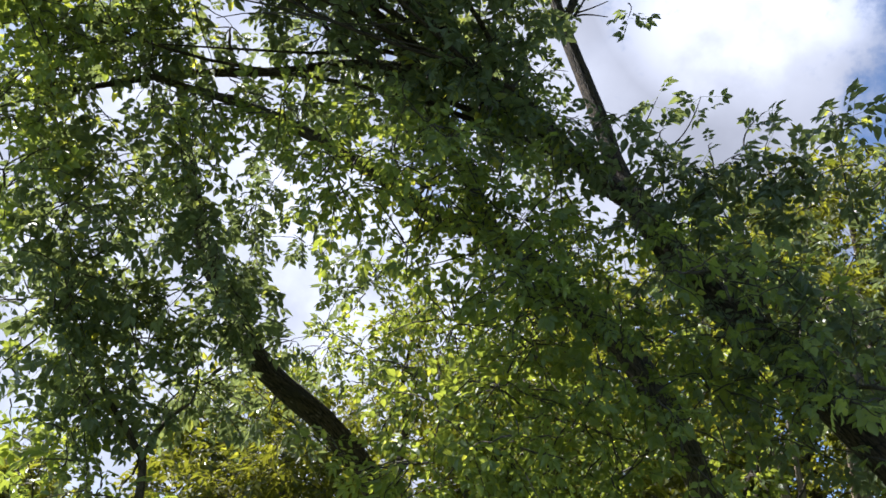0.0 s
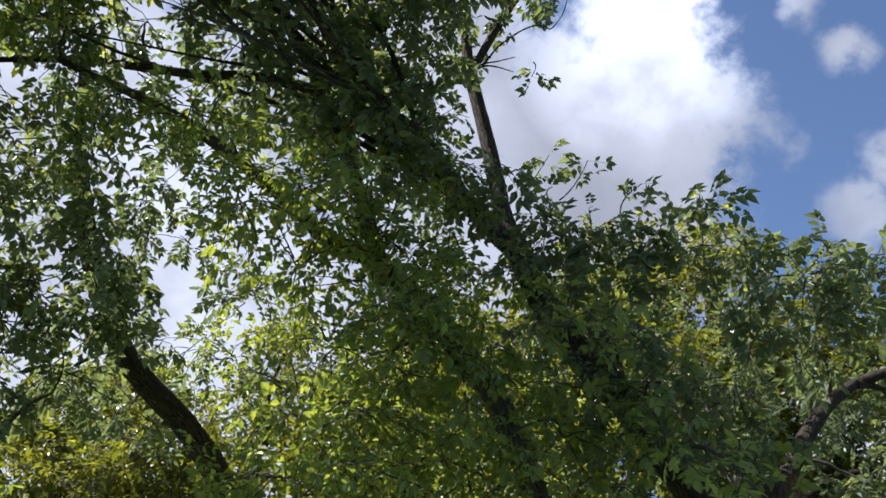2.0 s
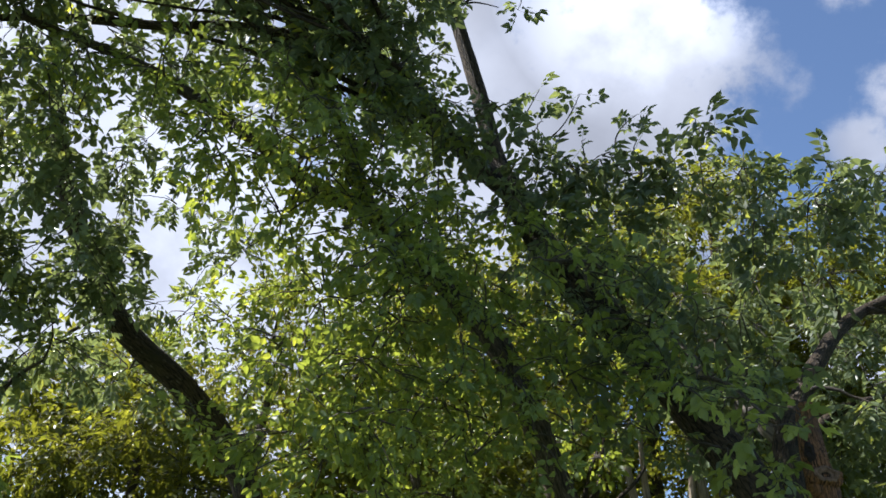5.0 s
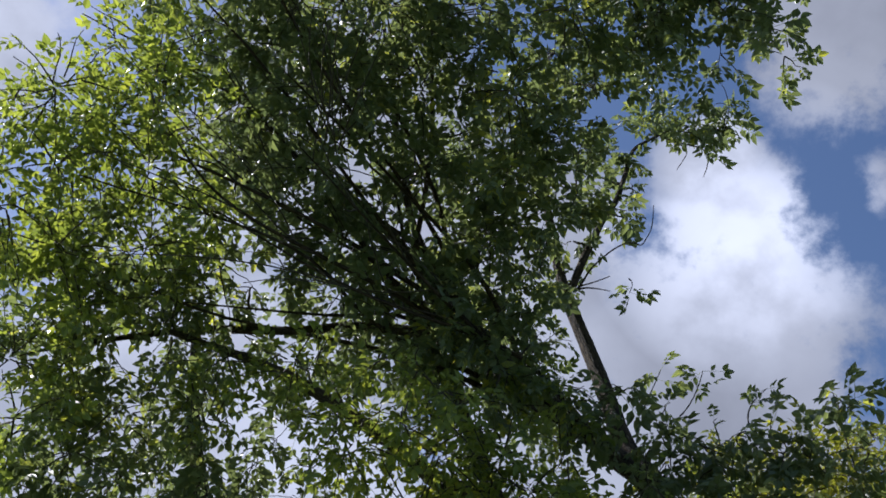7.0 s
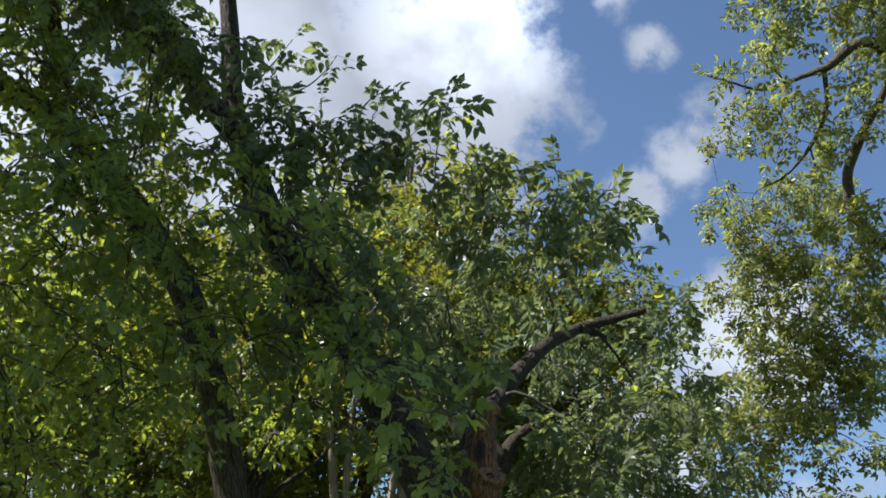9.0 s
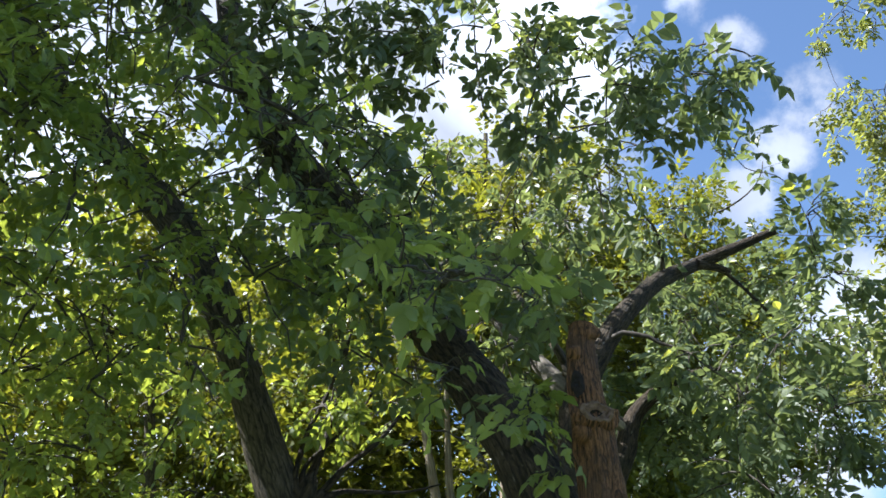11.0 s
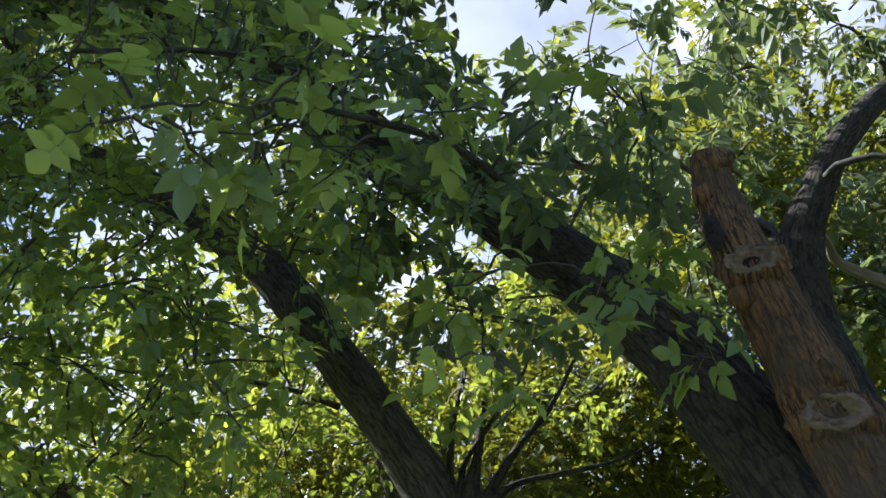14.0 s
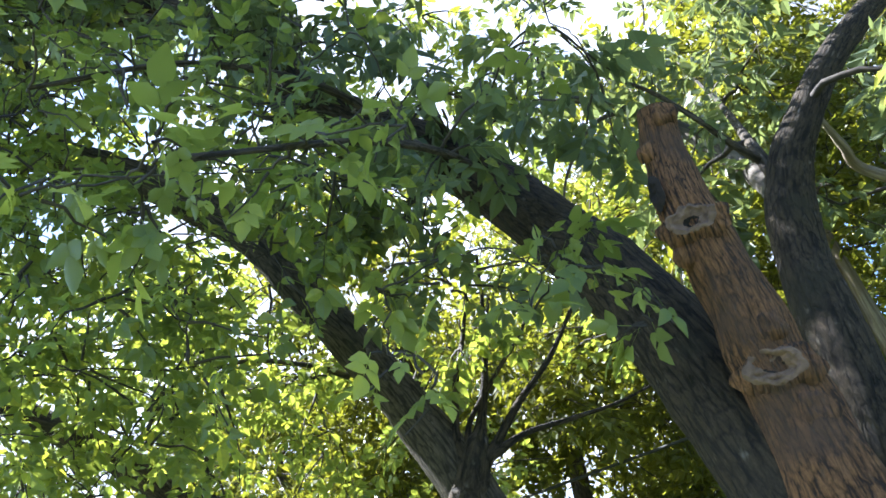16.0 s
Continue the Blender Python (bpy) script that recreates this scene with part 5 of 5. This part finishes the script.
PALE_3 = [(2.96, 7.5, 1.9, 0.045), (3.0, 7.5, 2.3, 0.044), (3.14, 7.5, 2.71, 0.040), (3.17, 7.5, 2.99, 0.036), (3.2, 7.5, 3.9, 0.015)]
PALE_4 = [(3.42, 7.5, -0.05, 0.09), (3.35, 7.5, 2.18, 0.068), (3.31, 7.5, 2.63, 0.062), (3.28, 7.5, 3.0, 0.054), (3.2, 7.5, 4.2, 0.02)]


def build_middle_tree():
    tree = thing("maple_tree", "slender dark tree leaning over, with bright backlit leaves", "tree", (1.54, 4.88, 0))
    rng = np.random.RandomState(21)
    for name, pts, seed in (("trunk", STEM_M, 11.0), ("limb", STEM_M_UP, 12.0), ("sprout", SPROUT_1, 13.0), ("sprout", SPROUT_2, 14.0), ("sprout", SPROUT_3, 15.0), ("sprout", SPROUT_4, 15.5), ("sprout", SPROUT_5, 15.7), ("limb", SPROUT_6, 15.9)):
        under(new(name, stem_mesh(name, pts, BARK_DARK if name == "sprout" else BARK_GREY, seed=seed)), tree)
    wood = line_skeleton(STEM_M[3:], STEM_M_UP, SPROUT_2, SPROUT_3, SPROUT_4, SPROUT_5, SPROUT_6)
    crown(tree, rng, wood, MID_HIGH + MID_LOW + MID_FRONT + MID_HANG + MID_LEFT, LEAF_MID, BROAD, 0.155, 1.45, 0.6, 0.013, 0.07)
    return tree


def build_left_tree():
    tree = thing("ash_tree", "leaning dark-barked tree with a forked trunk and hanging leaves", "tree", (-0.5, 6.42, 0))
    rng = np.random.RandomState(31)
    for name, pts, seed in (("trunk", STEM_L, 16.0), ("limb", STEM_L_RIGHT, 17.0)):
        under(new(name, stem_mesh(name, pts, BARK_DARK, seed=seed)), tree)
    crown(tree, rng, line_skeleton(STEM_L[3:], STEM_L_RIGHT), LEFT_TREE, LEAF_ASH, ASHEN, 0.19, 0.9, 0.7, 0.020, 0.075)
    return tree


def build_slender_trees():
    tree = thing("ash_tree", "slender dark tree bending over behind the broken stem", "tree", (3.45, 6.4, 0))
    rng = np.random.RandomState(35)
    under(new("trunk", stem_mesh("trunk", STEM_D, BARK_DARK, seed=4.0)), tree)
    broken = [(3.70, 6.40, 3.27, 0.034), (3.317, 6.308, 3.541, 0.028), (3.228, 6.123, 3.620, 0.023), (3.159, 5.974, 3.719, 0.014)]
    under(new("limb", stem_mesh("limb", broken, BARK_PALE, sides=14, seed=4.4)), tree, "pale broken limb without bark")
    cl = [(4.1 + rng.uniform(-0.8, 0.8), 6.7 + rng.uniform(-0.5, 0.6), rng.uniform(3.35, 4.6), 0.38) for _ in range(14)]
    # extra clumps on the sun side, added to cast shade on this trunk
    cl += [(2.95, 6.55, 3.75, 0.28), (2.72, 6.62, 4.08, 0.30), (3.18, 6.52, 3.50, 0.22), (2.45, 6.68, 4.42, 0.30)]
    crown(tree, rng, line_skeleton(STEM_D[3:]), cl, LEAF_ASH, ASHEN, 0.22, 1.0, 0.6, 0.02, 0.07)
    tree = thing("sapling", "thin dark sapling with a forked stem", "tree", (-1.88, 5.0, 0))
    rng = np.random.RandomState(36)
    for pts, seed in ((SAPLING, 1.5), (SAPLING_FORK, 2.5)):
        under(new("stem", stem_mesh("stem", pts, BARK_GREY, sides=12, seed=seed)), tree)
    cl = [(-2.2 + rng.uniform(-0.7, 0.7), 5.0 + rng.uniform(-0.5, 0.5), rng.uniform(2.2, 3.7), 0.26) for _ in range(12)]
    crown(tree, rng, line_skeleton(SAPLING[3:], SAPLING_FORK), cl, LEAF_MID, ASHEN, 0.18, 1.0, 0.5, 0.01, 0.07)
    tree = thing("birch_tree", "pale slim tree with several stems from one base", "tree", (2.98, 7.5, 0))
    rng = np.random.RandomState(37)
    for pts, seed in ((PALE_1, 1.7), (PALE_2, 2.7), (PALE_3, 3.7)):
        under(new("stem", stem_mesh("stem", pts, BARK_PALE, sides=14, seed=seed)), tree)
    cl = [(2.9 + rng.uniform(-0.8, 0.8), 7.5 + rng.uniform(-0.6, 0.6), rng.uniform(3.2, 5.2), 0.42) for _ in range(18)]
    crown(tree, rng, line_skeleton(PALE_1[4:], PALE_2[3:], PALE_3[3:]), cl, LEAF_SUN, SMALL, 0.22, 0.9, 0.4, 0.015, 0.08)
    tree = thing("birch_tree", "pale slim tree with one straight stem", "tree", (3.42, 7.5, 0))
    rng = np.random.RandomState(38)
    under(new("stem", stem_mesh("stem", PALE_4, BARK_PALE, sides=14, seed=4.7)), tree)
    cl = [(3.5 + rng.uniform(-0.7, 0.7), 7.7 + rng.uniform(-0.6, 0.6), rng.uniform(3.4, 5.4), 0.42) for _ in range(14)]
    crown(tree, rng, line_skeleton(PALE_4[3:]), cl, LEAF_SUN, SMALL, 0.22, 0.9, 0.4, 0.015, 0.08)


# ---------------------------------------------------------------- the tall tree on the open side
STEM_R = [(10.6, 4.75, -0.05, 0.28), (10.55, 4.75, 2.0, 0.24), (10.4, 4.9, 4.2, 0.19), (9.9, 5.3, 6.2, 0.14), (9.3, 5.7, 8.2, 0.08), (8.8, 6.0, 9.6, 0.04)]
STEM_R_LOW = [(10.45, 4.85, 3.6, 0.08), (8.9, 5.0, 4.6, 0.065), (6.65, 4.97, 5.43, 0.055), (6.26, 4.90, 5.86, 0.046), (6.20, 4.66, 6.19, 0.040), (6.18, 4.31, 6.51, 0.030), (6.10, 3.98, 6.85, 0.016)]
STEM_R_HIGH = [(10.0, 5.2, 5.8, 0.08), (8.4, 5.3, 6.6, 0.065), (6.06, 4.15, 6.77, 0.050), (5.71, 4.50, 6.69, 0.036), (5.61, 4.65, 6.67, 0.022), (5.41, 4.92, 6.63, 0.015), (5.15, 5.07, 6.72, 0.010), (4.91, 5.20, 6.82, 0.005)]
STEM_R_FORK = [(5.71, 4.50, 6.69, 0.022), (5.84, 4.65, 6.42, 0.020), (5.81, 4.81, 6.14, 0.017), (5.74, 5.09, 5.92, 0.012), (5.62, 5.30, 5.84, 0.006)]
STEM_R_HANG = [(5.80, 4.85, 6.11, 0.008), (5.90, 4.90, 5.93, 0.007), (6.00, 4.91, 5.79, 0.004)]


def build_right_tree():
    tree = thing("willow_tree", "tall sunlit tree with yellowish-green hanging leaves", "tree", (10.6, 4.75, 0))
    rng = np.random.RandomState(41)
    for name, pts, seed in (("trunk", STEM_R, 18.0), ("limb", STEM_R_LOW, 19.0), ("limb", STEM_R_HIGH, 19.5), ("limb", STEM_R_FORK, 19.7), ("limb", STEM_R_HANG, 19.8)):
        under(new(name, stem_mesh(name, pts, BARK_GREY, seed=seed)), tree)
    crown(tree, rng, line_skeleton(STEM_R_LOW[2:], STEM_R_HIGH[2:], STEM_R_FORK, STEM_R_HANG), RIGHT_TREE, LEAF_RIGHT, NARROW, 0.175, 3.0, 0.8, 0.022, 0.058)
    return tree


# ---------------------------------------------------------------- trees and bushes behind
def back_tree(name, label, category, at, height, low, reach, seed, mat, fill=0.8, clumps=40, size=0.26, shapes=None, trunk=0.10, bark=None):
    """A tree or bush whose clumps fill an uneven egg between low and height."""
    rng = np.random.RandomState(seed)
    x, y = at
    tree = thing(name, label, category, (x, y, 0))
    lean = rng.uniform(-0.4, 0.4, 2)
    pts = [(x, y, -0.05, trunk * 1.3), (x + lean[0] * 0.2, y + lean[1] * 0.2, low * 0.5, trunk), (x + lean[0] * 0.6, y + lean[1] * 0.6, (low + height) * 0.5, trunk * 0.7),
           (x + lean[0], y + lean[1], height - reach * 0.4, trunk * 0.25)]
    under(new("trunk", stem_mesh("trunk", pts, bark or BARK_GREY, sides=14, seed=seed)), tree)
    mid, half = (low + height) / 2, (height - low) / 2
    cl = []
    while len(cl) < clumps:
        d = rng.normal(size=3)
        d /= np.linalg.norm(d)
        f = rng.uniform(0.35, 1.0) ** 0.6 * (0.85 + 0.3 * noise.noise(Vector(d * 1.7) + Vector((seed, 0, 0))))
        r = rng.uniform(0.45, 0.7)
        cl.append((x + lean[0] * 0.7 + d[0] * f * reach, y + lean[1] * 0.7 + d[1] * f * reach, max(0.5, mid + d[2] * f * (half - 0.3)), r))
    crown(tree, rng, line_skeleton(pts), cl, mat, shapes or SMALL, size, fill, 0.4, 0.02, 0.10)
    return tree


def build_sunny_tree():
    tree = thing("maple_tree", "young yellow-green backlit tree between the leaning stems", "tree", (0.75, 7.1, 0))
    rng = np.random.RandomState(64)
    trunk = [(0.75, 7.1, -0.05, 0.07), (0.78, 7.08, 1.4, 0.055), (0.70, 7.0, 2.6, 0.042), (0.55, 6.8, 3.6, 0.028), (0.4, 6.6, 4.4, 0.012)]
    under(new("trunk", stem_mesh("trunk", trunk, BARK_GREY, sides=14, seed=6.4)), tree)
    crown(tree, rng, line_skeleton(trunk), SUNNY_TREE, LEAF_SUN, SMALL, 0.17, 1.15, 0.4, 0.014, 0.06, "yellow-green backlit leaves")


def build_back_trees():
    back_tree("maple_tree", "sunlit yellow-green tree behind the others", "tree", (3.5, 9.6), 8.6, 1.6, 2.0, 51, LEAF_SUN, 0.62, 60)
    back_tree("maple_tree", "sunlit yellow-green tree behind the others", "tree", (6.4, 10.4), 8.6, 2.0, 1.9, 52, LEAF_SUN, 0.75, 55)
    back_tree("maple_tree", "sunlit yellow-green tree behind the others", "tree", (5.0, 10.2), 8.6, 2.2, 1.7, 60, LEAF_SUN, 0.7, 46)
    back_tree("maple_tree", "backlit green tree behind the leaning stems", "tree", (0.9, 8.8), 5.4, 1.2, 1.8, 53, LEAF_SUN, 0.9, 50)
    back_tree("maple_tree", "backlit green tree behind the leaning stems", "tree", (-2.2, 10.2), 5.6, 1.0, 2.0, 54, LEAF_SUN, 1.05, 55)
    back_tree("maple_tree", "backlit green tree behind the leaning stems", "tree", (-5.2, 9.55), 4.6, 1.0, 2.0, 55, LEAF_SUN, 1.05, 55)
    back_tree("maple_tree", "tall sunlit yellow-green tree far behind the stems", "tree", (1.9, 10.8), 8.0, 1.4, 2.0, 59, LEAF_SUN, 0.6, 55)
    back_tree("bush", "round dark-green bush in the open", "bush", (11.7, 9.9), 5.0, 0.6, 3.4, 56, LEAF_MID, 0.8, 100, 0.34, ASHEN)
    back_tree("bush", "yellow-green bush below the branches", "bush", (4.45, 7.1), 2.55, 0.4, 0.75, 57, LEAF_SUN, 0.9, 22)
    back_tree("bush", "low dark-green bush in the open", "bush", (7.6, 9.3), 2.7, 0.3, 0.8, 58, LEAF_ASH, 0.9, 16)


build_clump_tree()
build_middle_tree()
build_left_tree()
build_slender_trees()
build_right_tree()
build_sunny_tree()
build_back_trees()


# ---------------------------------------------------------------- overhead cables
def cable(a, b, sag, radius):
    t = np.linspace(0, 1, 41)[:, None]
    a, b = np.array(a, float), np.array(b, float)
    line = a + (b - a) * t - np.array((0, 0, sag)) * 4 * t * (1 - t)
    v, q = tubes(line[None], np.full((1, 41), radius), 8)
    me = mesh_of("cable", v, q, RUBBER)
    tagged(new("cable", me), "thin black overhead cable strung beyond the trees", "cable", "overhead cables")


cable((-5.2, 9.45, 2.80), (10.5, 4.78, 2.80), 0.06, 0.010)
cable((6.4, 10.4, 7.5), (10.3, 4.95, 4.95), 0.05, 0.006)
